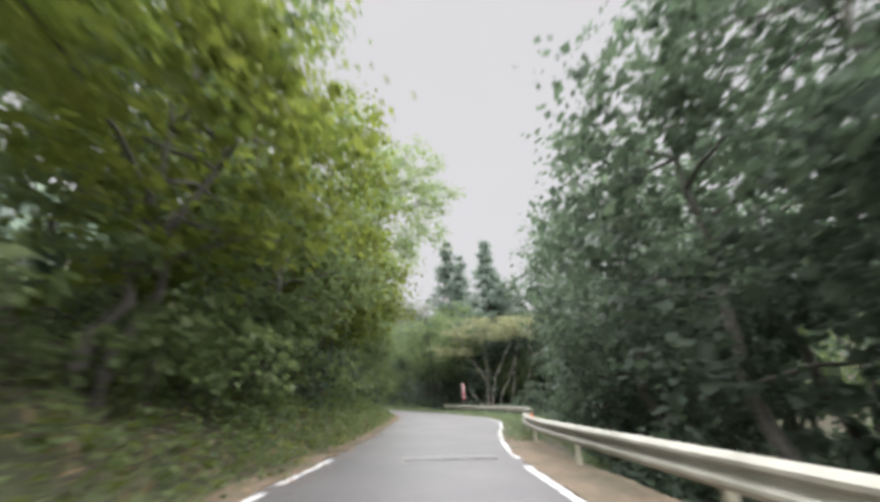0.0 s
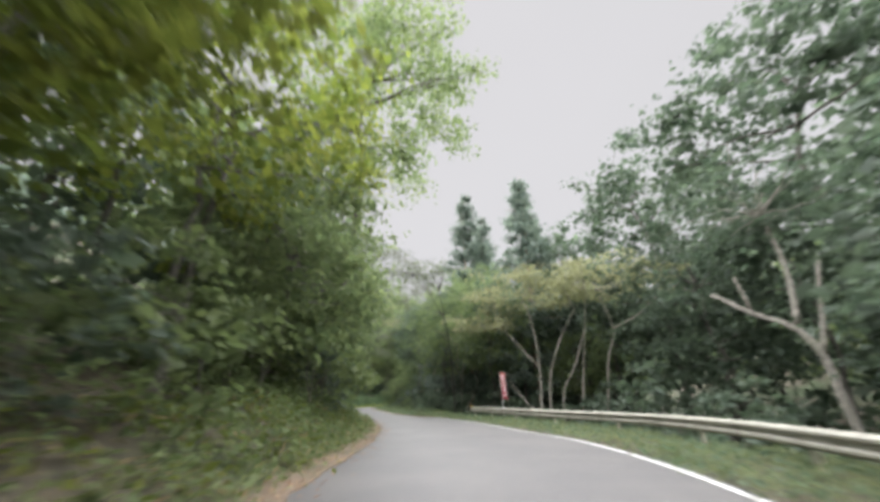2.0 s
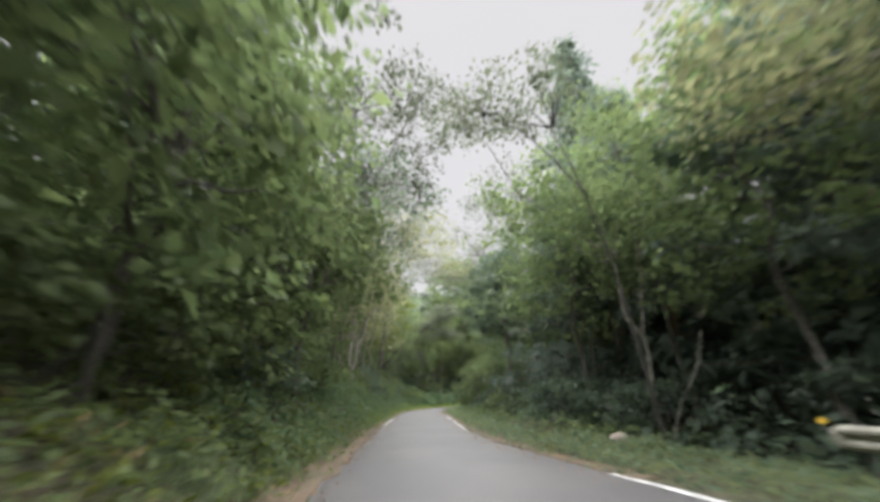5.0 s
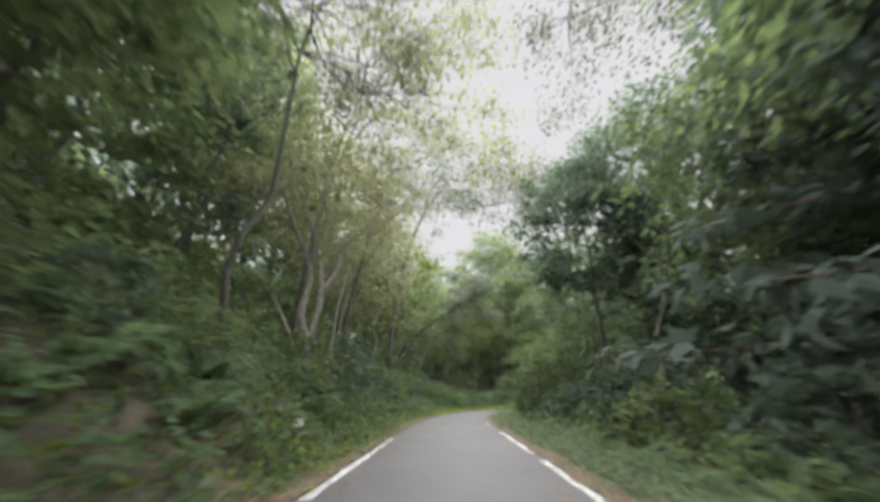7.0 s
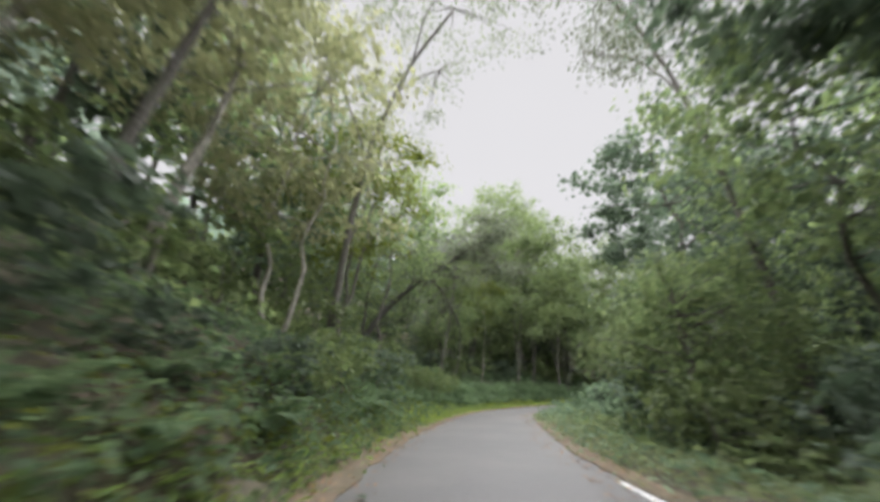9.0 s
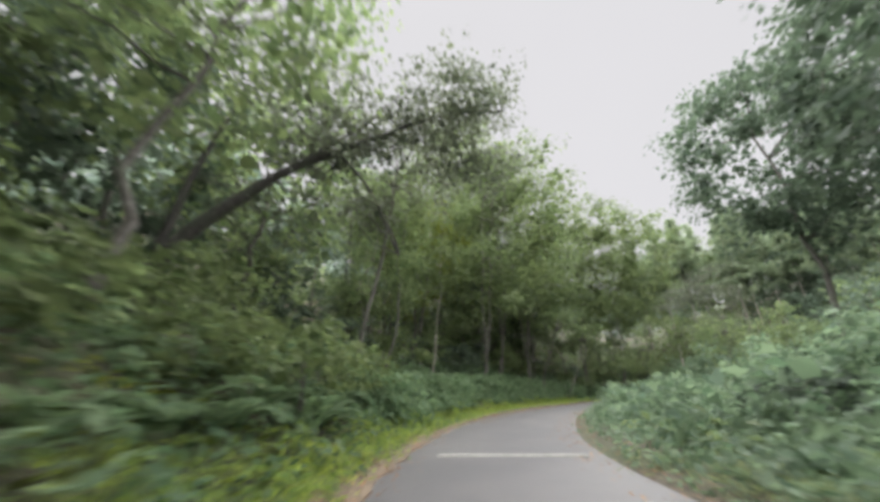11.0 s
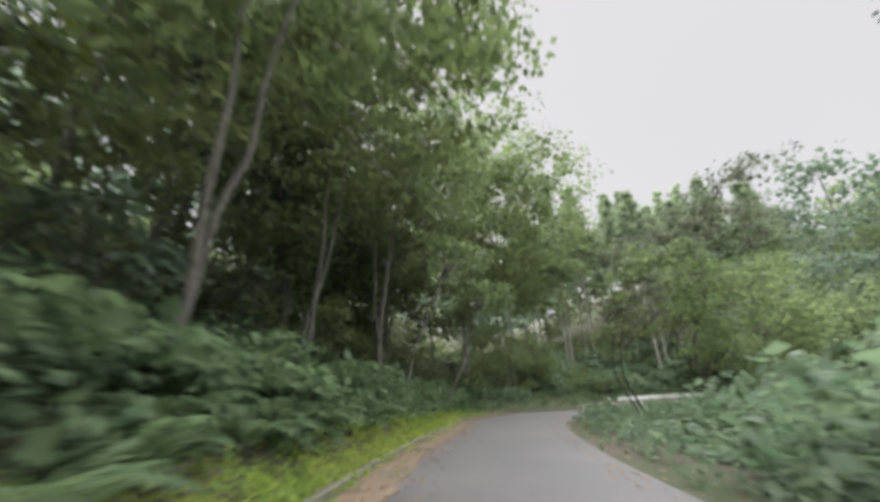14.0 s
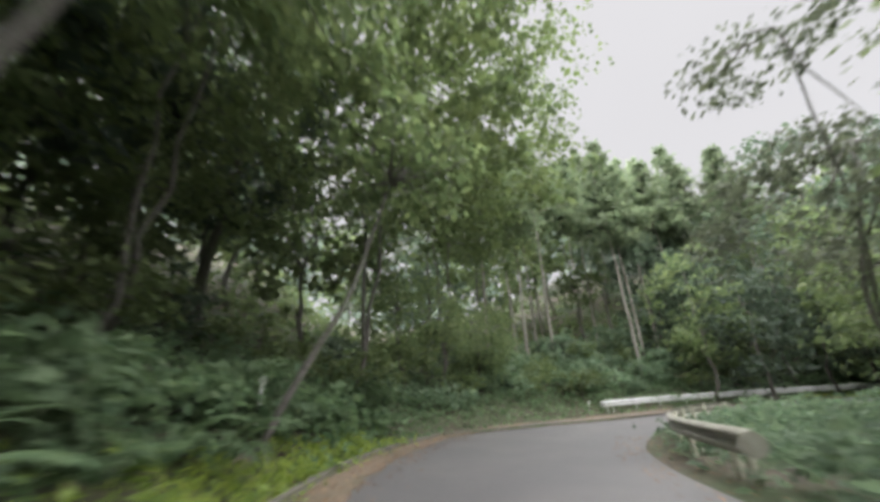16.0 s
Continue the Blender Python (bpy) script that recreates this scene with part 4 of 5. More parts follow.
feature_tree("canopy_tree", "slender tree hanging dark sprays over the lane", 0.9, 60.0,
             [(0.10, (0.9, 60.0, -0.6), (0.6, 60.2, 5.0), (-0.2, 60.6, 10.0), (-2.2, 61.4, 14.6)), (0.045, (-0.4, 60.7, 10.4), (-2.4, 62.8, 13.4), (-4.6, 65.0, 15.8)), (0.04, (-2.2, 61.4, 14.6), (-3.6, 59.2, 16.6), (-4.9, 57.2, 17.2))],
             [(-4.8, 65.4, 15.8, 2.0, 1.1, 16), (-5.0, 57.0, 17.2, 2.0, 1.0, 15), (-2.4, 61.0, 15.0, 2.4, 1.3, 22), (-2.4, 54.4, 15.2, 2.0, 1.0, 14), (-4.7, 71.4, 16.9, 1.8, 1.0, 12), (-2.6, 64.6, 14.4, 2.2, 1.6, 28), (-0.8, 62.8, 12.8, 2.2, 1.6, 24)], M_CANOPY, M_BARK, 524, 30, 0.16, 0.9, 0, 0.3)
feature_tree("canopy_tree", "leaning tree trailing leafy limbs above the bank and lane", -12.6, 48.6,
             [(0.14, (-12.6, 48.6, 2.4), (-12.4, 48.8, 6.0), (-11.8, 49.6, 10.0), (-10.6, 51.6, 14.0)), (0.05, (-12.1, 49.2, 8.2), (-11.0, 48.9, 10.4), (-9.4, 48.8, 11.4)), (0.05, (-10.8, 51.2, 13.4), (-8.8, 52.8, 15.4), (-6.8, 53.6, 16.2))],
             [(-10.6, 48.8, 11.2, 2.0, 1.1, 18), (-10.6, 52.6, 15.0, 2.2, 1.2, 22), (-7.0, 53.6, 16.2, 2.2, 1.0, 18), (-11.6, 61.2, 18.2, 1.8, 1.0, 14)], M_CANOPY, M_BARK, 525, 30, 0.16, 0.9, 0, 0.3)
# third stretch
feature_tree("leaning_tree", "thin pale tree leaning over the fern bank", -6.1, 128.6,
             [(0.085, (-6.3, 128.6, 0.4), (-5.96, 128.6, 1.25), (-5.5, 128.54, 2.2), (-4.9, 128.5, 3.4), (-4.5, 128.5, 4.7), (-4.0, 128.4, 6.6)), (0.04, (-5.1, 128.5, 3.0), (-4.4, 128.5, 3.5))],
             [(-3.6, 128.6, 7.4, 2.2, 1.3, 30)], M_MID, M_BARK, 507, 28, 0.22, 0.9, 4, 0.42)
feature_tree("leaning_tree", "large pale-barked tree leaning out above the bank", -10.5, 126.5,
             [(0.20, (-10.5, 126.5, 0.8), (-10.5, 126.45, 2.2), (-10.55, 126.4, 4.7), (-10.37, 126.5, 6.9), (-10.07, 126.7, 9.4), (-9.6, 126.9, 14.2)), (0.11, (-10.55, 126.4, 4.0), (-10.85, 126.3, 6.0), (-10.9, 126.3, 7.8), (-11.1, 126.2, 10.5))],
             [(-8.2, 127.0, 15.5, 5.6, 5.6, 150), (-6.5, 127.5, 9.8, 2.2, 1.3, 20)], M_MID, M_BARK, 508, 32, 0.24, 1.15, 7, 0.44)
feature_tree("leaning_tree", "slender grey tree leaning out of the ferns", -9.75, 123.4,
             [(0.09, (-9.75, 123.38, 0.5), (-9.47, 123.41, 2.19), (-9.21, 123.44, 3.35), (-8.55, 123.52, 4.79), (-8.2, 123.55, 5.6), (-7.7, 123.7, 7.2)), (0.035, (-8.7, 123.5, 4.5), (-8.6, 123.6, 6.0), (-8.7, 123.8, 7.4))],
             [(-7.6, 123.9, 8.4, 2.2, 1.2, 26)], M_MID, M_BARK, 514, 28, 0.20, 0.9, 3, 0.34)
feature_tree("overhanging_limb_tree", "dark tree stretching one long limb over the lane", -24.6, 92.4,
             [(0.30, (-24.7, 92.4, 2.0), (-24.5, 92.5, 4.0), (-23.9, 92.9, 5.7), (-22.5, 93.7, 7.7), (-21.5, 94.2, 8.8), (-20.1, 95.0, 10.1)), (0.13, (-20.1, 95.0, 10.1), (-18.6, 95.9, 11.4), (-17.2, 96.7, 12.7), (-15.4, 97.7, 13.8), (-13.4, 98.8, 14.6)), (0.11, (-22.5, 93.7, 7.7), (-21.2, 94.8, 9.8), (-19.8, 95.8, 11.8), (-18.6, 96.6, 14.0)),
              (0.06, (-20.1, 95.05, 9.8), (-19.1, 95.6, 8.6), (-18.5, 95.9, 7.2), (-18.0, 96.2, 6.0)), (0.05, (-16.4, 97.2, 12.9), (-15.5, 97.7, 12.0), (-15.1, 97.9, 11.3)), (0.16, (-24.5, 92.5, 4.0), (-24.6, 93.2, 8.0), (-24.2, 94.2, 13.0))],
             [(-22.4, 94.6, 11.2, 3.0, 1.6, 34), (-18.6, 96.4, 13.0, 2.8, 1.3, 34), (-15.0, 98.0, 14.8, 3.0, 1.4, 32), (-20.4, 96.4, 8.0, 2.2, 1.1, 14), (-23.6, 95.4, 7.6, 2.4, 1.5, 20), (-15.4, 97.7, 12.0, 1.5, 0.8, 9), (-18.8, 95.8, 11.0, 1.0, 0.5, 8), (-15.6, 97.6, 13.8, 1.3, 0.6, 11), (-13.8, 98.6, 14.6, 1.2, 0.5, 9), (-20.6, 95.2, 10.2, 1.6, 0.8, 14), (-17.2, 97.0, 12.6, 1.8, 0.9, 18), (-13.6, 99.0, 10.9, 1.9, 0.9, 18), (-16.4, 99.0, 11.6, 2.0, 0.9, 16), (-24.4, 94.6, 14.0, 4.0, 2.4, 44)], M_CANOPY, M_BARKD, 509, 36, 0.18, 0.95, 5, 0.32)
stand(((MIXED[2], -21.4, 104.5, 60, 0.85), (MAPLE[1], -20.4, 110.5, 10, 0.85), (OVER, -15.4, 113.0, 0, 1.05), (OVER, -14.0, 119.4, 10, 1.12), (OVER, -9.6, 131.2, -30, 1.0), (OVER, -2.8, 134.8, -40, 1.22), (OVER, 3.4, 139.4, -60, 1.25), (MIXED[2], -4.2, 136.5, 60, 1.1), (GREEN[1], 0.6, 137.6, 60, 0.85), (MIXED[1], 3.0, 140.0, 30, 1.1), (GREEN[1], 6.4, 140.2, 0, 0.75), (MIXED[1], 9.0, 143.5, 0, 1.0), (OAK[1], -8.5, 138.0, 0, 1.0), (OAK[1], -17.5, 127.0, 0, 1.0), (GIANT, -15.6, 126.0, 90, 1.10), (GIANT, -20.0, 121.0, 30, 1.05)), "trees over the left bank")
for k in range(24):
    place((FAR_MIX + FAR_OAK)[k % 4], -29 - 5.5 * (k % 2) + 1.0 * k + 1.2 * math.sin(k * 2.3), 101 + k * 2.2, k * 67, (0.5 if k < 7 else 1.0) + 0.1 * math.sin(k), group="trees up the left slope")
for k in range(13):
    y = 97 + 3.2 * k
    place(FAR_OAK[k % 2], float(np.interp(y, LEFT[:, 1], LEFT[:, 0])) - 13 - 2.5 * (k % 2), y, k * 49, 0.40 if k < 6 else 0.72, group="trees up the left slope")
for k in range(26):
    y = 92 + 1.9 * k
    if 97 < y < 113:
        continue
    place((FAR_OAK + FAR_MIX)[k % 4], float(np.interp(y, LEFT[:, 1], LEFT[:, 0])) - 15 - 3.5 * (k % 3), y + 1.5 * math.sin(k * 2.9), k * 61, 0.62 + 0.08 * math.sin(k * 1.1), group="trees up the left slope")
for k in range(30):
    y = 103 + 1.15 * k
    d = 4.9 + 1.9 * (k % 4) + 0.8 * math.sin(k * 2.7)
    place(SLIM[k % 3], float(np.interp(y, LEFT[:, 1], LEFT[:, 0])) - d, y + 0.4 * math.sin(k * 1.9), k * 83, 0.85 + 0.12 * math.sin(k * 1.3), group="slender stems on the left bank")
for k, (x, y, s) in enumerate(((17.4, 144.3, 1.0), (21.8, 139.6, 1.0), (23.6, 140.2, 1.05), (27.2, 141.0, 1.0), (30.0, 139.5, 0.95), (33.5, 138.0, 1.0), (25.5, 146.0, 1.05), (13.5, 143.5, 1.0), (15.0, 146.5, 1.1),
                               (20.0, 149.0, 1.1), (29.5, 147.0, 1.1), (34.5, 144.5, 1.1), (38.0, 140.5, 1.1), (10.0, 144.0, 1.0), (37.0, 135.0, 1.0), (24.0, 152.0, 1.1), (31.0, 152.0, 1.1), (41.0, 146.0, 1.1), (44.0, 138.0, 1.0))):
    place(POLE[k % 2], x, y, k * 71, s * (1.05 if k == 0 else 0.95), group="plantation cedars")
for k in range(22):
    place((FAR_OAK + FAR_MIX)[k % 4], 6 + 6.2 * (k % 11) + 2 * math.sin(k * 2.1), 153 + 9 * (k // 11) + 3 * math.sin(k * 1.3) - 0.012 * (6.2 * (k % 11)) ** 2, k * 37, 1.0 + 0.1 * math.sin(k), group="trees on the far hill")
for k in range(14):
    place(FAR_OAK[k % 2], 42 + 7 * (k % 2) + 2 * math.sin(k * 2.1), 78 + 4.2 * k, k * 37, (1.25 if k > 5 else 1.0) + 0.1 * math.sin(k), group="trees across the hollow")
for k in range(20):
    place(FAR_OAK[k % 2], 44 + 6.5 * (k % 5) + 2 * math.sin(k * 1.7), 136 + 9 * (k // 5) + 2 * math.sin(k * 2.3), k * 43, 0.85 + 0.10 * math.sin(k * 1.9), group="trees on the far hill")
feature_tree("leaning_sapling", "young tree on two thin dark leaning stems among the weeds", -0.6, 119.6,
             [(0.05, (-0.3, 119.4, -1.2), (-0.6, 119.6, 0.6), (-0.9, 119.9, 2.0), (-0.7, 119.6, 4.0), (0.0, 118.8, 6.2)), (0.045, (-0.9, 118.4, -1.2), (-1.4, 118.9, 0.6), (-1.8, 119.3, 2.2), (-1.2, 119.0, 4.6)), (0.03, (-0.8, 119.7, 3.0), (0.4, 118.2, 4.6), (1.2, 116.8, 5.6))],
             [(0.2, 118.4, 5.4, 2.5, 2.2, 50), (1.2, 116.9, 5.0, 1.6, 1.4, 18), (-1.4, 119.6, 3.2, 1.2, 0.8, 9)], M_DEEP, M_BARKD, 526, 34, 0.14, 0.8, 4, 0.28)
feature_tree("leaning_roadside_tree", "round-crowned tree leaning from the hollow with sparse outer sprays", 7.9, 122.6,
             [(0.075, (7.7, 122.8, -1.2), (7.6, 123.3, 1.6), (7.5, 123.4, 3.2), (8.0, 122.8, 6.0), (8.2, 122.4, 8.0)), (0.045, (7.6, 123.3, 2.8), (6.4, 122.6, 5.6), (5.0, 122.2, 8.4), (4.0, 122.0, 9.8)), (0.04, (7.9, 122.9, 5.0), (6.6, 120.8, 8.2), (5.0, 119.2, 10.0)), (0.03, (5.4, 119.6, 9.2), (4.4, 118.0, 9.4), (2.8, 116.2, 9.6)), (0.055, (7.9, 122.6, -1.2), (8.8, 121.6, 2.0), (9.6, 120.4, 5.0))],
             [(8.0, 123.8, 6.2, 3.5, 2.6, 95), (3.8, 122.6, 9.4, 1.7, 0.8, 12), (4.6, 119.8, 9.8, 2.2, 1.2, 18), (5.4, 118.0, 9.0, 2.2, 1.2, 18), (3.4, 117.6, 9.4, 1.3, 0.9, 7), (2.0, 116.6, 9.0, 0.9, 0.6, 4), (3.2, 115.6, 10.2, 1.1, 0.5, 4), (4.6, 115.4, 10.6, 1.2, 0.6, 6)], M_CANOPY, M_BARK, 513, 34, 0.16, 0.8, 6, 0.30)
stand(((HIGH, 2.8, 104.6, 180, 1.0), (OAK[0], 14.0, 100.0, 0, 0.8), (HIGH, 2.6, 96.5, 160, 0.9), (MIXED[2], 5.6, 118.6, 180, 0.78), (GREEN[1], 14.5, 122.5, 50, 1.0), (MIXED[2], 16.0, 119.0, 20, 0.7), (MIXED[2], 22.0, 116.0, 90, 0.8), (GREEN[1], 12.0, 113.0, 10, 0.7)), "trees beside the lane")

# bushes and ferns along both sides, clear of the delineators
OPEN_SPOTS = ((-12.0, 60.8, 1.6), (-6.4, 128.9, 0.5))


def beside(line, sign, y0, y1, gap, near, far, choices, seed, lo=0.75, hi=1.15, group=""):
    rng = np.random.default_rng(seed)
    pts = line[(line[:, 1] >= y0) & (line[:, 1] <= y1)]
    t = unit(np.gradient(pts, axis=0))
    nrm = np.stack([t[:, 1], -t[:, 0]], 1) * sign
    for k in range(0, len(pts), max(1, int(gap * 2))):
        p = pts[k] + nrm[k] * rng.uniform(near, far)
        dl, dr = side_distance(np.array([p[0]]), np.array([p[1]]))
        clear = all(math.hypot(p[0] - a, p[1] - b) > r for a, b, r in OPEN_SPOTS)
        if clear and max(float(dl[0]), float(dr[0])) > near * 0.8:
            place(choices[rng.integers(len(choices))], float(p[0]), float(p[1]), rng.uniform(0, 360), rng.uniform(lo, hi), group=group)


beside(LEFT, -1, -4, 50, 2.2, 2.2, 3.4, BUSH + DBUSH[:1], 301, 0.7, 1.0, "bushes on the bank")
beside(LEFT, -1, -4, 96, 3.2, 4.5, 8.0, BUSH + DBUSH[:1], 302, 0.8, 1.1, "bushes on the bank")
beside(LEFT, -1, 48, 96, 2.2, 2.0, 3.4, BUSH[:1] + DBUSH[:1], 303, 0.5, 0.85, "bushes on the bank")
beside(LEFT, -1, 98, 138, 2.6, 5.5, 9.0, BUSH + DBUSH[:1], 304, 0.8, 1.1, "bushes on the bank")
beside(LEFT, -1, 131, 138, 1.6, 2.4, 5.0, WBUSH + BUSH[:1], 305, 0.6, 0.9, "bushes on the bank")
beside(RIGHT, 1, -4, 48, 3.0, 5.0, 9.0, DBUSH, 306, 0.9, 1.2, "bushes beyond the rail")
beside(RIGHT, 1, 22, 30, 3.0, 3.4, 3.9, WBUSH[:1], 307, 0.5, 0.7, "weed mounds")
beside(RIGHT, 1, 52, 94, 2.2, 2.8, 5.0, DBUSH[:1] + BUSH[:1] + DBUSH[:1] + WBUSH[:1], 308, 0.6, 0.95, "bushes beside the lane")
beside(RIGHT, 1, 52, 94, 4.0, 5.5, 10.0, DBUSH, 309, 0.9, 1.2, "bushes beside the lane")
beside(RIGHT, 1, 90, 117, 1.7, 1.9, 4.0, WBUSH, 310, 0.55, 0.85, "weed mounds")
beside(RIGHT, 1, 92, 119, 1.8, 4.0, 9.0, WBUSH, 311, 0.8, 1.2, "weed mounds")
beside(RIGHT, 1, 93, 116, 2.2, 6.5, 10.0, VINE, 318, 0.6, 0.85, "vine mounds")
beside(RIGHT, 1, 93, 118, 2.6, 10.5, 15.0, VINE, 319, 0.85, 1.2, "vine mounds")
beside(RIGHT, 1, 117, 131, 1.1, 1.5, 4.0, WBUSH, 320, 0.36, 0.5, "weed mounds")
beside(RIGHT, 1, 117, 130, 1.3, 4.2, 8.5, WBUSH, 321, 0.45, 0.65, "weed mounds")
beside(RIGHT, 1, 92, 128, 3.2, 9.0, 17.0, WBUSH + DBUSH, 312, 0.9, 1.3, "weed mounds")
beside(LEFT, -1, 88, 131, 1.0, 1.35, 2.4, FERN, 313, 0.9, 1.35, "ferns")
beside(LEFT, -1, 88, 131, 1.1, 2.8, 4.6, FERN, 314, 0.9, 1.4, "ferns")
beside(LEFT, -1, 94, 131, 1.3, 1.7, 3.2, FBUSH, 317, 0.7, 1.05, "fern mounds")
place(WITHERED, -6.2, 70.2, 0, 0.6)
beside(LEFT, -1, 54, 88, 1.2, 1.5, 2.6, FERN, 315, 0.7, 1.1, "ferns")
for k in range(12):
    place(WBUSH[k % 2], 8 + 3.0 * k, 141.0 - 0.02 * k * k + 1.2 * math.sin(k * 2), k * 50, 1.0, group="bushes behind the outer bend")
    place(WBUSH[k % 2], 9 + 3.0 * k, 144.5 + 1.2 * math.sin(k * 2), k * 50, 1.35, group="bushes behind the outer bend")


def far_woods():
    """The wooded slopes behind, one mass of foliage."""
    rng = np.random.default_rng(400)
    n = 1000
    a = rng.uniform(0, 2 * math.pi, n)
    r = rng.uniform(45, 230, n) ** 1.0
    x, y = -5 + np.cos(a) * r, 75 + np.sin(a) * r * 1.1
    dl, dr = side_distance(x, y)
    ok = (dl + dr) > 32
    x, y = x[ok], y[ok]
    z = ground_z(x, y)
    per = 26
    v = unit(rng.normal(size=(len(x), per, 3)))
    v[:, :, 2] = np.abs(v[:, :, 2]) * 1.4
    c = (np.stack([x, y, z + 5], 1)[:, None] + v * rng.uniform(3.5, 6.5, (len(x), per, 1))).reshape(-1, 3)
    q = leaves(rng, c, 3.0, 0.8, 0.35, None, 0.5)
    tagged(quads_mesh("far_woods", q, M_CEDAR), "wooded slopes closing the valley behind the lane", "woods", kind="stuff")


far_woods()


for k, (x, y, q) in enumerate(((-12.0, 136.5, 0.85), (-9.4, 140.0, 0.9), (-15.2, 134.0, 0.8), (-10.4, 134.2, 0.5), (-17.6, 121.6, 0.5), (-19.6, 118.0, 0.5), (-16.4, 125.6, 0.55), (-21.0, 114.5, 0.42), (-14.0, 130.5, 0.6), (-18.2, 130.0, 0.8))):
    place(FAR_MIX[k % 2], x, y, k * 57, q * 0.9, group="trees up the left slope")


# ---- undergrowth ----
def undergrowth(name, seed, line, sign, y0, y1, d0, d1, density, size, height, mat, label, droop=0.35, blade=0.5, clumped=1.0):
    """Low plants over the ground beside an edge, as one mass of leaves standing at varied heights."""
    rng = np.random.default_rng(seed)
    pts = line[(line[:, 1] >= y0) & (line[:, 1] <= y1)]
    t = unit(np.gradient(pts, axis=0))
    nrm = np.stack([t[:, 1], -t[:, 0]], 1) * sign
    n = int(len(pts) * 0.5 * (d1 - d0) * density)
    k = rng.integers(0, len(pts), n)
    d = rng.uniform(d0, d1, n)
    p = pts[k] + nrm[k] * d[:, None] + rng.normal(size=(n, 2)) * 0.25
    tuft = 0.5 + 0.5 * np.sin(p[:, 0] * 2.3 + 2 * np.sin(p[:, 1] * 1.1)) * np.sin(p[:, 1] * 2.9 + 1.5 * np.sin(p[:, 0] * 0.8))
    keep = rng.uniform(0, 1, n) < (1 - clumped) + clumped * (0.25 + 0.75 * tuft)
    p, tuft, d = p[keep], tuft[keep], d[keep]
    z = ground_z(p[:, 0], p[:, 1])
    h = height * (0.25 + 0.75 * tuft) * rng.uniform(0.1, 1.0, len(p)) ** 0.7 * np.clip((d - d0) / 0.5 + 0.3, 0.3, 1)
    c = np.stack([p[:, 0], p[:, 1], z + h], 1)
    q = leaves(rng, c, size, blade, droop, None, 0.7)
    ob = quads_mesh(name, q, mat)
    return tagged(ob, label, "undergrowth", kind="stuff")


undergrowth("undergrowth", 101, LEFT, -1, -6, 50, 0.5, 4.0, 120, 0.17, 0.8, M_DEEP, "weeds and seedlings crowding the left bank")
undergrowth("undergrowth", 102, LEFT, -1, -6, 50, 3.0, 9.0, 26, 0.36, 1.4, M_MID, "leafy understorey up the left bank")
undergrowth("undergrowth", 103, LEFT, -1, 46, 100, 0.6, 4.6, 115, 0.20, 0.8, M_FERN, "ferns and weeds on the steep left bank")
undergrowth("undergrowth", 104, LEFT, -1, 46, 100, 3.5, 9.5, 26, 0.36, 1.4, M_MID, "leafy understorey up the left bank")
undergrowth("undergrowth", 105, LEFT, -1, 100, 139, 1.6, 6.0, 120, 0.16, 0.7, M_FERN, "ferns covering the left bank")
undergrowth("undergrowth", 106, LEFT, -1, 100, 139, 5.0, 12.0, 26, 0.34, 1.2, M_FERN, "ferny understorey up the left bank")
undergrowth("grass_verge", 107, LEFT, -1, 84, 131, 0.42, 1.3, 420, 0.17, 0.42, M_YELLOW, "sunny yellow-green grass along the verge", -0.5, 0.16, 0.7)
undergrowth("grass_verge", 108, LEFT, -1, -6, 105, 0.35, 1.6, 230, 0.16, 0.35, M_GRASS, "rough grass along the verge", -0.5, 0.16, 0.8)
undergrowth("grass_verge", 109, RIGHT, 1, 12, 50, 0.2, 3.4, 190, 0.16, 0.24, M_GRASS, "rough grass under the guard rail", -0.5, 0.16, 0.8)
undergrowth("undergrowth", 119, RIGHT, 1, 12, 50, 0.25, 2.6, 60, 0.15, 0.34, M_WEED, "broad-leaved weeds under the guard rail", 0.2, 0.6)
undergrowth("dead_grass", 118, LEFT, -1, -6, 44, 0.5, 2.4, 26, 0.22, 0.50, M_STRAW, "straw-brown dead grass among the weeds", -0.3, 0.2, 1.0)
undergrowth("undergrowth", 120, LEFT, -1, -6, 90, 0.6, 2.8, 60, 0.16, 0.55, M_BRIGHT, "fresh green weeds at the foot of the bank", 0.2, 0.6)
undergrowth("undergrowth", 110, RIGHT, 1, -4, 50, 3.2, 12.0, 26, 0.38, 1.5, M_DARK, "dark undergrowth dropping to the valley")
undergrowth("grass_verge", 111, RIGHT, 1, 48, 92, 0.3, 2.2, 150, 0.16, 0.32, M_GRASS, "rough grass beside the lane", -0.5, 0.16, 0.8)
undergrowth("undergrowth", 121, RIGHT, 1, 48, 92, 0.4, 2.4, 70, 0.15, 0.40, M_WEED, "mixed broad-leaved weeds along the verge", 0.2, 0.6)
undergrowth("undergrowth", 122, LEFT, -1, 58, 131, 0.35, 1.5, 120, 0.15, 0.40, M_VERGE, "bright leafy weeds fringing the road", 0.15, 0.55)
undergrowth("undergrowth", 112, RIGHT, 1, 50, 96, 1.6, 9.0, 40, 0.28, 0.9, M_MID, "weeds and saplings beside the lane")
undergrowth("undergrowth", 113, RIGHT, 1, 88, 131, 0.5, 9.0, 62, 0.22, 0.7, M_WEED, "rank climbing weeds filling the hollow")
undergrowth("undergrowth", 114, RIGHT, 1, 98, 134, 7.0, 18.0, 26, 0.34, 1.2, M_WEED, "rank climbing weeds filling the hollow")
undergrowth("undergrowth", 116, RIGHT, 1, -6, 96, 11.0, 30.0, 5, 0.9, 2.6, M_DARK, "deep shaded undergrowth in the valley")
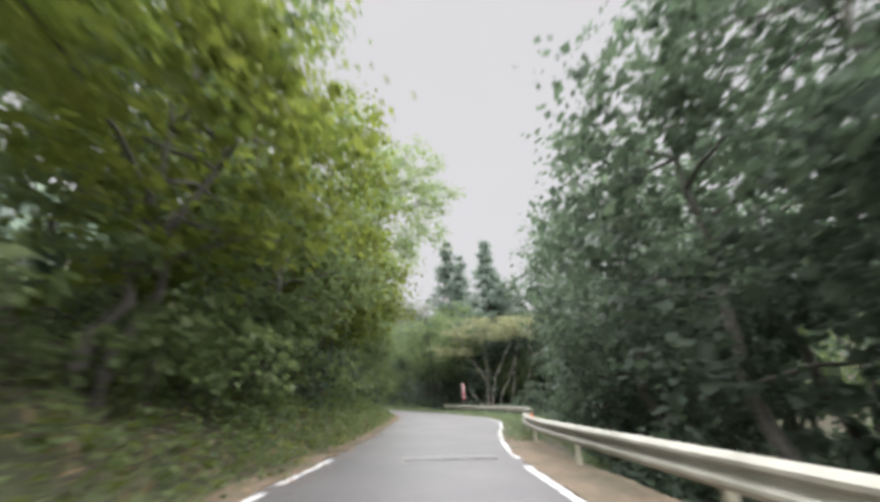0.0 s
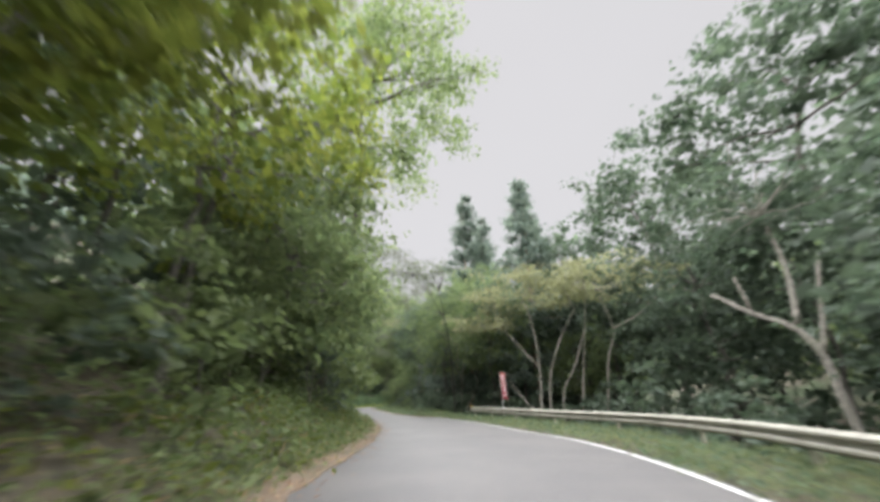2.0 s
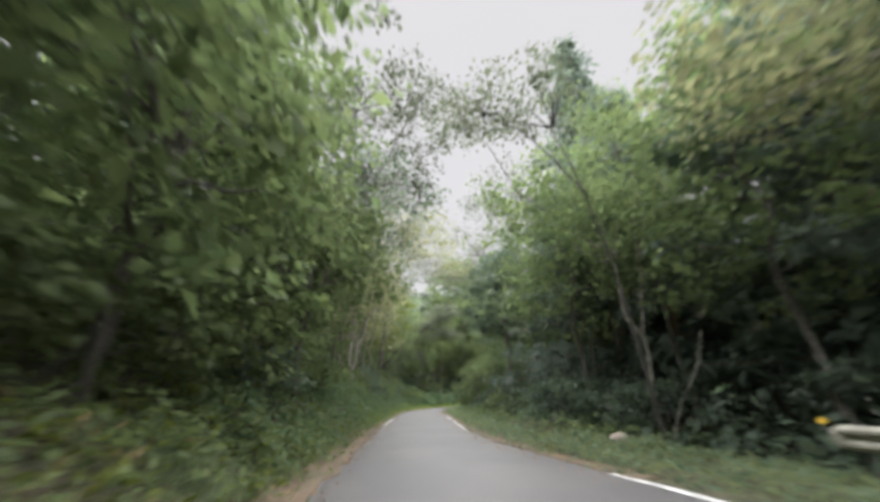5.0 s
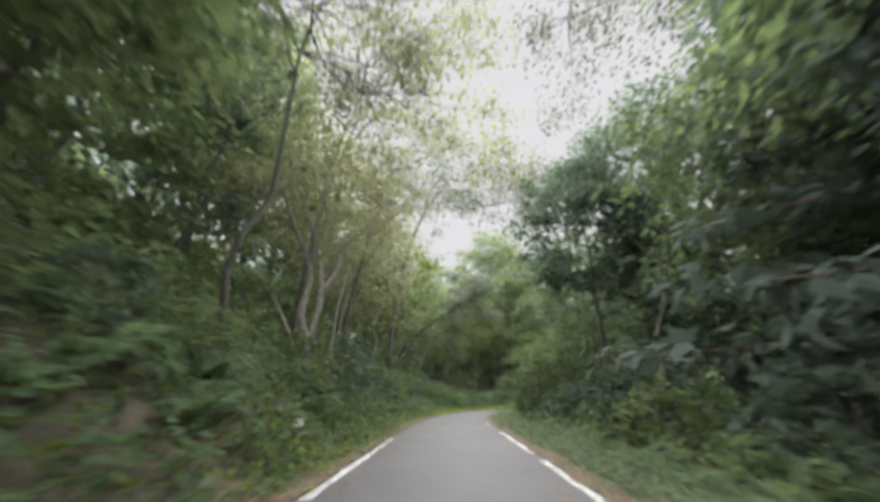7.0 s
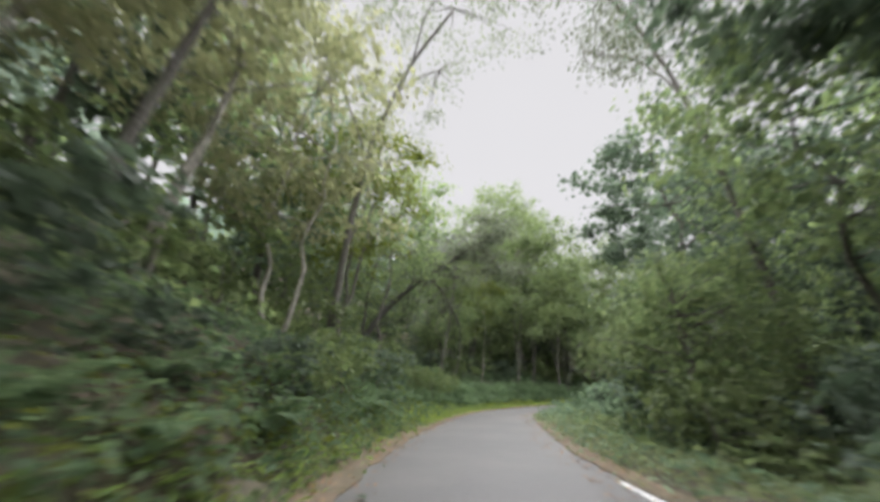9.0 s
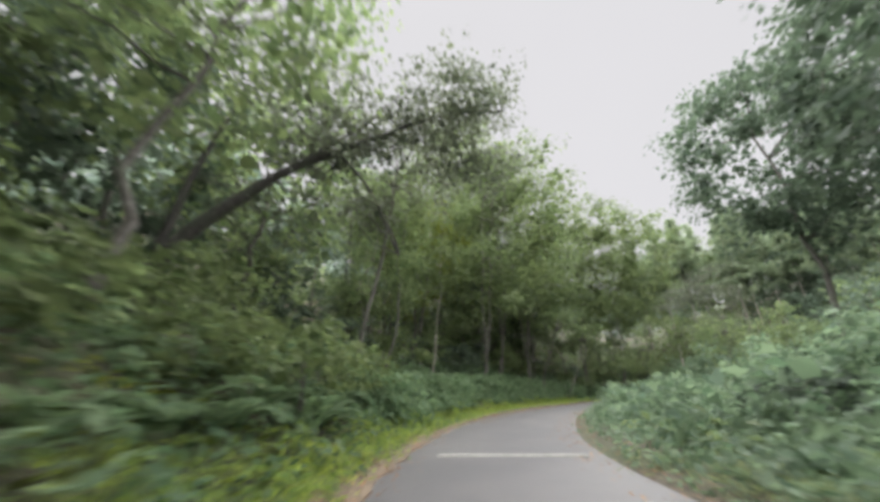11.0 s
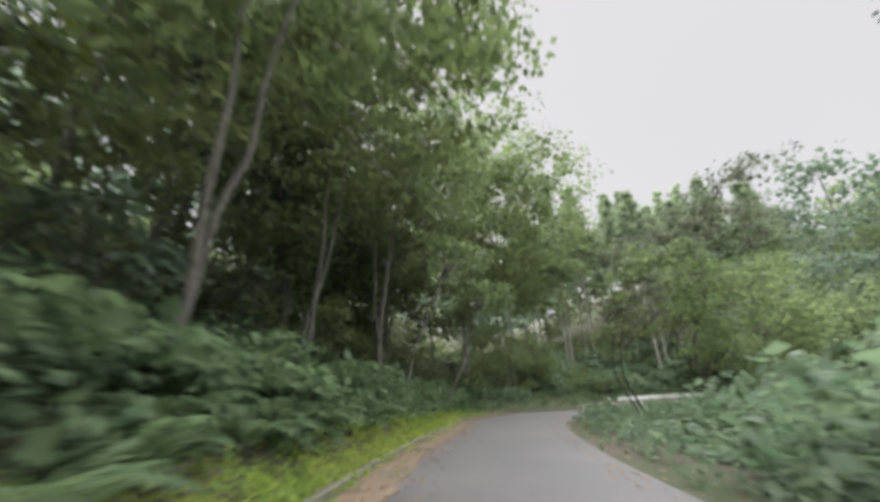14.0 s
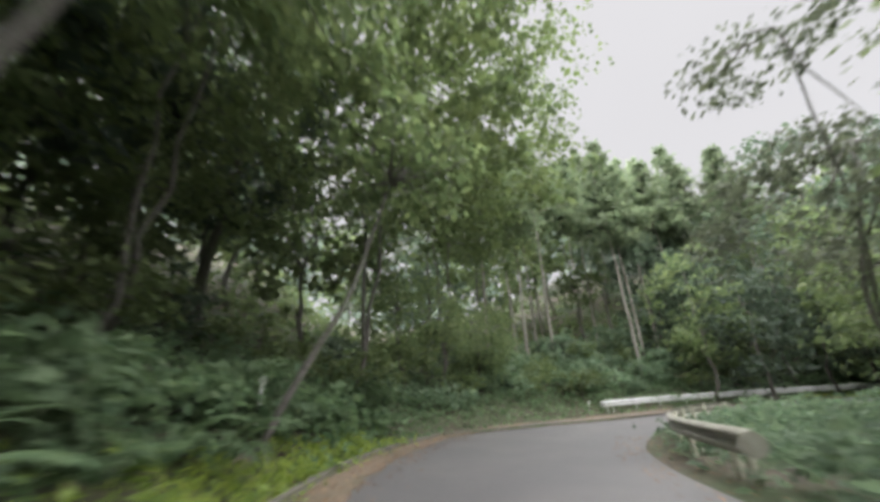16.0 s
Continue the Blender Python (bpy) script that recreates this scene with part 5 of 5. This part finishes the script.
undergrowth("undergrowth", 117, LEFT, -1, -6, 138, 8.0, 30.0, 6, 0.7, 2.6, M_MID, "deep shaded undergrowth up the slope")
undergrowth("undergrowth", 123, LEFT, -1, 110, 139, 7.0, 22.0, 20, 0.42, 1.3, M_DEEP, "shaded brush covering the wooded slope")
undergrowth("undergrowth", 124, LEFT, -1, 48, 110, 9.0, 22.0, 12, 0.45, 1.4, M_DEEP, "shaded brush covering the wooded slope")
undergrowth("undergrowth", 115, LEFT, -1, 128, 140, 0.5, 7.0, 50, 0.26, 0.9, M_FERN, "weeds behind the outer bend")


# ---- guard rails ----
def w_profile():
    """Section of a corrugated beam: (out, up) from the top edge down."""
    return [(0.00, 0.0), (0.035, -0.02), (0.085, -0.06), (0.085, -0.10), (0.02, -0.15), (0.02, -0.20), (0.085, -0.25), (0.085, -0.29), (0.035, -0.33), (0.0, -0.35)]


def beam(line, top, face, base_z):
    """A W-beam swept along plan points; face: +1 bulges to the line's left."""
    pts = np.array(line, float)
    t = unit(np.gradient(pts, axis=0))
    nrm = np.stack([-t[:, 1], t[:, 0]], 1) * face
    prof = w_profile()
    verts, faces = [], []
    m = len(prof)
    for i, p in enumerate(pts):
        for o, u in prof:
            verts.append((p[0] + nrm[i][0] * o, p[1] + nrm[i][1] * o, base_z[i] + top + u))
        for o, u in prof:
            verts.append((p[0] + nrm[i][0] * (o - 0.012), p[1] + nrm[i][1] * (o - 0.012), base_z[i] + top + u))
    for i in range(len(pts) - 1):
        a, b = i * 2 * m, (i + 1) * 2 * m
        for k in range(m - 1):
            faces.append((a + k, a + k + 1, b + k + 1, b + k))
            faces.append((a + m + k, b + m + k, b + m + k + 1, a + m + k + 1))
        faces.append((a, b, b + m, a + m))
        faces.append((a + m - 1, a + 2 * m - 1, b + 2 * m - 1, b + m - 1))
    return verts, faces


def post_mesh(h):
    return tube([(0, 0, -0.6), (0, 0, 0.0), (0, 0, h - 0.04), (0, 0, h - 0.01), (0, 0, h)], [0.06, 0.06, 0.06, 0.055, 0.03], 10)


def guard_rail(label, plan, top, face, rail_mat, post_mat, gap, ground, extra=()):
    base = thing("guard_rail", Matrix(), label, "guard rail")
    line = smooth_line(plan, 0.5)
    bz = [float(ground(p[0], p[1])) for p in line]
    step = 8
    for a in range(0, len(line) - 1, step):
        seg = line[a:a + step + 1]
        if len(seg) > 1:
            v, f = beam(seg, top, face, bz[a:a + step + 1])
            mesh_object("rail_beam", v, f, rail_mat, base, smooth=False)
    v, f = post_mesh(top - 0.03)
    first = None
    t = unit(np.gradient(line, axis=0))
    stations = list(range(int(gap), len(line) - 1, int(gap * 2))) + [int(e) for e in extra] + [1, len(line) - 2]
    for k in sorted(set(stations)):
        n = np.array([-t[k][1], t[k][0]]) * face
        q = line[k] - n * 0.085
        if first is None:
            first = mesh_object("post", v, f, post_mat, base, smooth=True)
            ob = first
        else:
            ob = new("post", first.data)
            ob.parent = base
        ob.location = (q[0], q[1], bz[k])
    for k in (0, len(line) - 1):
        n = np.array([-t[k][1], t[k][0]]) * face
        c = line[k] + n * 0.03
        bm = bmesh.new()
        bmesh.ops.create_cone(bm, cap_ends=True, segments=14, radius1=0.16, radius2=0.16, depth=0.03)
        bmesh.ops.scale(bm, vec=(1.0, 1.05, 1.0), verts=bm.verts)
        e = part("end_cap", bm, rail_mat, base)
        e.matrix_basis = Matrix.Translation((c[0], c[1], bz[k] + top - 0.175)) @ Matrix.Rotation(math.atan2(t[k][1], t[k][0]), 4, "Z") @ Matrix.Rotation(radians(90), 4, "Y")
    return base, line, bz


flat = lambda x, y: 0.0
RAIL1, rail_line, _ = guard_rail("cream-painted corrugated steel guard rail on round posts, weathered", [(2.74, -14), (2.80, 2), (2.86, 7.5), (3.0, 11), (3.57, 14.6), (4.6, 18.5), (5.7, 22), (6.6, 25.5), (6.85, 28.5), (6.4, 31.3), (5.5, 34), (4.5, 37), (3.6, 40.4), (2.75, 44.2), (1.95, 47.2)],
                                 0.755, 1, M_RAIL, M_POST, 4, flat)
# This rail is white; the duller M_RAIL colour stands in for shade on it.
RAIL2, _, _ = guard_rail("white corrugated guard rail on the inside of the bend, half overgrown, colour dulled for shade", [(-0.9, 123.3), (0.9, 125.1), (2.4, 126.3), (5.4, 128.0), (9.8, 129.6), (13, 129.9)], 0.72, 1, M_RAIL, M_POST, 2, flat)
RAIL3, _, _ = guard_rail("white corrugated guard rail along the outside of the bend", [(13.2, 137.0), (17, 136.6), (21, 135.3), (26, 132.6), (31, 128.8), (36, 124)], 0.78, -1, M_RAILW, M_RAILW, 2, lambda x, y: float(rise(x, y)))


def small_reflector(name, x, y, z, mat, label, parent_rail):
    bm = bmesh.new()
    bmesh.ops.create_cone(bm, cap_ends=True, segments=16, radius1=0.05, radius2=0.05, depth=0.03)
    o = part(name, bm, mat, parent_rail, label)
    o.matrix_basis = Matrix.Translation((x, y, z)) @ Matrix.Rotation(radians(90), 4, "X")
    bm = bmesh.new()
    bmesh.ops.create_cube(bm, size=1)
    bmesh.ops.scale(bm, vec=(0.02, 0.02, 0.12), verts=bm.verts)
    s = part("bracket", bm, M_STEEL, o)
    s.matrix_basis = Matrix.Rotation(radians(-90), 4, "X") @ Matrix.Translation((0, 0.02, -0.08))


small_reflector("reflector", 3.05, 11.6, 0.80, M_ORANGE, "round orange reflector on the rail", RAIL1)
small_reflector("reflector", 1.97, 47.1, 0.80, M_AMBER, "amber reflector at the rail's end", RAIL1)


# ---- banner, delineators, drains, kerb ----
def banner(x, y):
    z0 = gz(x, y)
    base = thing("roadside_banner", pose(x, y, z0, 0, 0, 0), "faded red cloth banner on a thin pole behind the rail", "banner")
    v, f = tube([(0, 0, -0.3), (-0.06, 0, 1.4), (-0.16, 0.0, 2.95 - z0 * 0.5)], [0.016, 0.015, 0.012], 8)
    mesh_object("pole", v, f, M_WHITE, base, "thin white pole", smooth=True)
    n, m = 16, 5
    verts, faces = [], []
    for i in range(n):
        s = i / (n - 1)
        for j in range(m):
            u = j / (m - 1)
            verts.append((-0.14 + 0.09 * s + u * 0.32 * (1 - 0.1 * math.sin(3 * s)), 0.03 * math.sin(5 * u + 6 * s), 2.80 - z0 * 0.5 - 1.60 * s + 0.03 * math.sin(4 * u)))
    for i in range(n - 1):
        for j in range(m - 1):
            faces.append((i * m + j, i * m + j + 1, (i + 1) * m + j + 1, (i + 1) * m + j))
    cloth = mesh_object("cloth", verts, faces, M_RED, base, "faded red cloth", smooth=True)
    sol = cloth.modifiers.new("thickness", "SOLIDIFY")
    sol.thickness = 0.004
    rng = np.random.default_rng(5)
    for k in range(9):
        bm = bmesh.new()
        bmesh.ops.create_cube(bm, size=1)
        bmesh.ops.scale(bm, vec=(0.09 + 0.04 * rng.uniform(), 0.006, 0.075), verts=bm.verts)
        b = part("lettering_bar", bm, M_WHITE, cloth, "pale bar of lettering")
        s = 0.10 + 0.85 * k / 9
        b.location = (-0.14 + 0.09 * s + 0.17, -0.045, 2.80 - z0 * 0.5 - 1.60 * s)
    return base


banner(3.7, 41.3)


def rod(name, a, b, r, mat, parent, seed, bend=0.04, sides=6):
    rng = np.random.default_rng(seed)
    n = 6
    v, f = tube(wobbly(rng, a, b, n, bend), np.linspace(r, r * 0.5, n), sides)
    return mesh_object(name, v, f, mat, parent, smooth=True)


def brush_pile(x, y, turn):
    """Cut branches heaped on the verge."""
    base = thing("brush_pile", pose(x, y, gz(x, y), 0, 0, turn), "heap of dry cut branches on the verge", "brush pile")
    rod("log", (-1.2, -0.2, 0.10), (1.0, 0.1, 0.16), 0.09, M_TWIG, base, 1, 0.02, 8)
    rng = np.random.default_rng(77)
    for k in range(64):
        a = rng.uniform(-0.7, 0.7) + (math.pi if k % 2 else 0)
        c = np.array([rng.normal() * 0.95, rng.normal() * 0.38, 0.10 + abs(rng.normal()) * 0.20])
        h = np.array([math.cos(a), math.sin(a), rng.normal() * 0.22]) * rng.uniform(0.25, 0.6)
        rod("twig", c - h, c + h, rng.uniform(0.008, 0.022), M_TWIG, base, 100 + k, 0.03, 5)


brush_pile(-2.45, 54.3, 112)
for x, y, k in ((-3.0, 58.4, 0), (-2.3, 57.2, 1), (-1.6, 58.2, 0)):
    place(WBUSH[k], x, y, 70 * k + 20 * x, 0.45, group="weed mounds")


def small_sign(x, y):
    z = gz(x, y)
    base = thing("marker_sign", pose(x, y, z, 0, 0, 30), "small white marker plate at the end of the guard rail", "sign")
    v, f = tube([(0, 0, -0.3), (0, 0, 0.7), (0, 0, 0.72)], [0.025, 0.025, 0.015], 8)
    mesh_object("post", v, f, M_STEEL, base, smooth=True)
    bm = bmesh.new()
    bmesh.ops.create_cube(bm, size=1)
    bmesh.ops.scale(bm, vec=(0.30, 0.012, 0.22), verts=bm.verts)
    bmesh.ops.bevel(bm, geom=bm.edges[:], offset=0.004, segments=1, affect="EDGES")
    part("plate", bm, M_WHITE, base, "white plate").location = (0, -0.032, 0.64)


small_sign(12.4, 137.3)


def survey_plate(x, y, z):
    """A tilted white plate on a short stake."""
    g = gz(x, y)
    base = thing("marker_plate", pose(x, y, g, 0, 0, 20), "small white marker plate tilted on a stake among weeds", "marker")
    rod("stake", (0, 0, -0.3), (0.02, 0, z - g), 0.018, M_TWIG, base, 31, 0.005, 6)
    bm = bmesh.new()
    bmesh.ops.create_cube(bm, size=1)
    bmesh.ops.scale(bm, vec=(0.21, 0.012, 0.14), verts=bm.verts)
    bmesh.ops.bevel(bm, geom=bm.edges[:], offset=0.004, segments=1, affect="EDGES")
    p = part("plate", bm, M_WHITE, base, "tilted white plate")
    p.matrix_basis = Matrix.Translation((0.0, -0.03, z - g)) @ Matrix.Rotation(radians(-8), 4, "Y")


survey_plate(-11.95, 60.8, 0.76)


def delineator(x, y, top, label):
    z = gz(x, y)
    base = thing("delineator_post", pose(x, y, z), label, "delineator", "white delineators")
    v, f = tube([(0, 0, -0.3), (0, 0, top - z - 0.2), (0, 0, top - z - 0.02), (0, 0, top - z)], [0.02, 0.02, 0.02, 0.012], 10)
    mesh_object("post", v, f, M_WHITE, base, smooth=True)
    bm = bmesh.new()
    bmesh.ops.create_cone(bm, cap_ends=True, segments=18, radius1=0.075, radius2=0.075, depth=0.025)
    d = part("disc", bm, M_WHITE, base, "round white reflector disc")
    bmesh_scale = Matrix.Diagonal((1, 1.25, 1, 1))
    d.matrix_basis = Matrix.Translation((0, -0.03, top - z - 0.10)) @ Matrix.Rotation(radians(90), 4, "X") @ bmesh_scale


delineator(-6.33, 129.3, 1.80, "white delineator post standing among ferns")


def drain(x, y, turn, panels, width, depth):
    base = thing("drain_grate", pose(x, y, 0.035, 0, 0, turn), "steel drain gratings laid across the lane", "drain")
    bm = bmesh.new()
    bmesh.ops.create_cube(bm, size=1)
    bmesh.ops.scale(bm, vec=(panels * width + 0.06, depth + 0.06, 0.012), verts=bm.verts)
    pit = part("pit", bm, M_CONC, base, "shallow concrete drain channel")
    pit.location = (panels * width / 2, 0, 0.004)
    for k in range(panels):
        bm = bmesh.new()
        n = 16
        for i in range(n):
            q = bmesh.ops.create_cube(bm, size=1)["verts"]
            bmesh.ops.scale(bm, vec=(0.012, depth, 0.02), verts=q)
            bmesh.ops.translate(bm, vec=((i + 0.5) * width / n, 0, 0), verts=q)
        for s in (-1, 1):
            q = bmesh.ops.create_cube(bm, size=1)["verts"]
            bmesh.ops.scale(bm, vec=(width - 0.02, 0.035, 0.022), verts=q)
            bmesh.ops.translate(bm, vec=(width / 2, s * depth / 2, 0), verts=q)
        g = part("grating", bm, M_STEEL, base)
        g.location = (k * width, 0, 0.016)


drain(-0.53, 8.75, 8, 4, 0.5, 0.32)


def cross_channel(x, y, turn, length):
    base = thing("drain_channel", pose(x, y, 0.03, 0, 0, turn), "concrete cross drain with a narrow open joint", "drain")
    for k, (y0, y1) in enumerate(((-0.16, -0.03), (0.03, 0.16))):
        for s in range(2):
            bm = bmesh.new()
            bmesh.ops.create_cube(bm, size=1)
            bmesh.ops.scale(bm, vec=(length / 2 - 0.02, y1 - y0, 0.03), verts=bm.verts)
            b = part("slab", bm, M_CONC, base)
            b.location = ((s - 0.5) * length / 2, (y0 + y1) / 2, 0.004)
    # Solid near-black strip between the slabs paints the darkness of the joint.
    bm = bmesh.new()
    bmesh.ops.create_cube(bm, size=1)
    bmesh.ops.scale(bm, vec=(length, 0.3, 0.014), verts=bm.verts)
    part("slot", bm, M_PIT, base, "joint floor coloured near-black for its shade").location = (0, 0, 0.004)


cross_channel(-14.6, 92.1, 2, 2.9)


def kerb():
    pts = LEFT[(LEFT[:, 1] > 107) & (LEFT[:, 1] < 133.5)][::2]
    base = thing("kerb", Matrix(), "low mossy concrete kerb along the leafy verge", "kerb", kind="structure")
    t = unit(np.gradient(pts, axis=0))
    for i in range(len(pts) - 1):
        a, b = pts[i], pts[i + 1]
        n = np.array([-t[i][1], t[i][0]])
        L = np.linalg.norm(b - a) - 0.012
        bm = bmesh.new()
        bmesh.ops.create_cube(bm, size=1)
        bmesh.ops.scale(bm, vec=(L, 0.10, 0.30), verts=bm.verts)
        bmesh.ops.bevel(bm, geom=[e for e in bm.edges if e.verts[0].co.z > 0 and e.verts[1].co.z > 0], offset=0.015, segments=1, affect="EDGES")
        k = part("kerb_stone", bm, M_KERB, base)
        mid = (a + b) / 2 + n * 0.30
        k.matrix_basis = Matrix.Translation((mid[0], mid[1], 0.0)) @ Matrix.Rotation(math.atan2(b[1] - a[1], b[0] - a[0]), 4, "Z")


kerb()


def stone(x, y, r, seed, label):
    bm = bmesh.new()
    bmesh.ops.create_icosphere(bm, subdivisions=3, radius=r)
    for v in bm.verts:
        v.co *= 1 + 0.22 * noise.noise(v.co * (2.2 / r) + Vector((seed, 0, 0)))
        v.co.z *= 0.7
    o = part("stone", bm, M_STONE)
    o.location = (x, y, gz(x, y) + r * 0.35)
    o.data.shade_smooth()
    tagged(o, label, "stone")


stone(-0.5, 50.3, 0.26, 3, "rounded reddish stone at the verge")


def litter(seed, line, sign, y0, y1, d0, d1, n, label):
    rng = np.random.default_rng(seed)
    pts = line[(line[:, 1] >= y0) & (line[:, 1] <= y1)]
    t = unit(np.gradient(pts, axis=0))
    nrm = np.stack([t[:, 1], -t[:, 0]], 1) * sign
    k = rng.integers(0, len(pts), n)
    p = pts[k] + nrm[k] * (d0 + (d1 - d0) * rng.uniform(0, 1, (n, 1)) ** 1.6) + rng.normal(size=(n, 2)) * 0.15
    c = np.stack([p[:, 0], p[:, 1], 0.052 + rise(p[:, 0], p[:, 1])], 1)
    q = leaves(rng, c, 0.075, 0.6, 0.0, None, 0.97)
    q[:, :, 2] = np.clip(q[:, :, 2], c[:, None, 2] - 0.008, c[:, None, 2] + 0.03)
    tagged(quads_mesh("fallen_leaves", q, M_DRY), label, "fallen leaves", kind="stuff")


litter(201, LEFT, 1, -5, 100, -0.7, 0.45, 5000, "dry leaves along the road edge")
litter(202, LEFT, 1, 100, 134, -0.3, 1.1, 4200, "dry leaves drifted on the asphalt")
litter(203, RIGHT, 1, 46, 128, -0.5, 0.8, 3000, "dry leaves along the road edge")
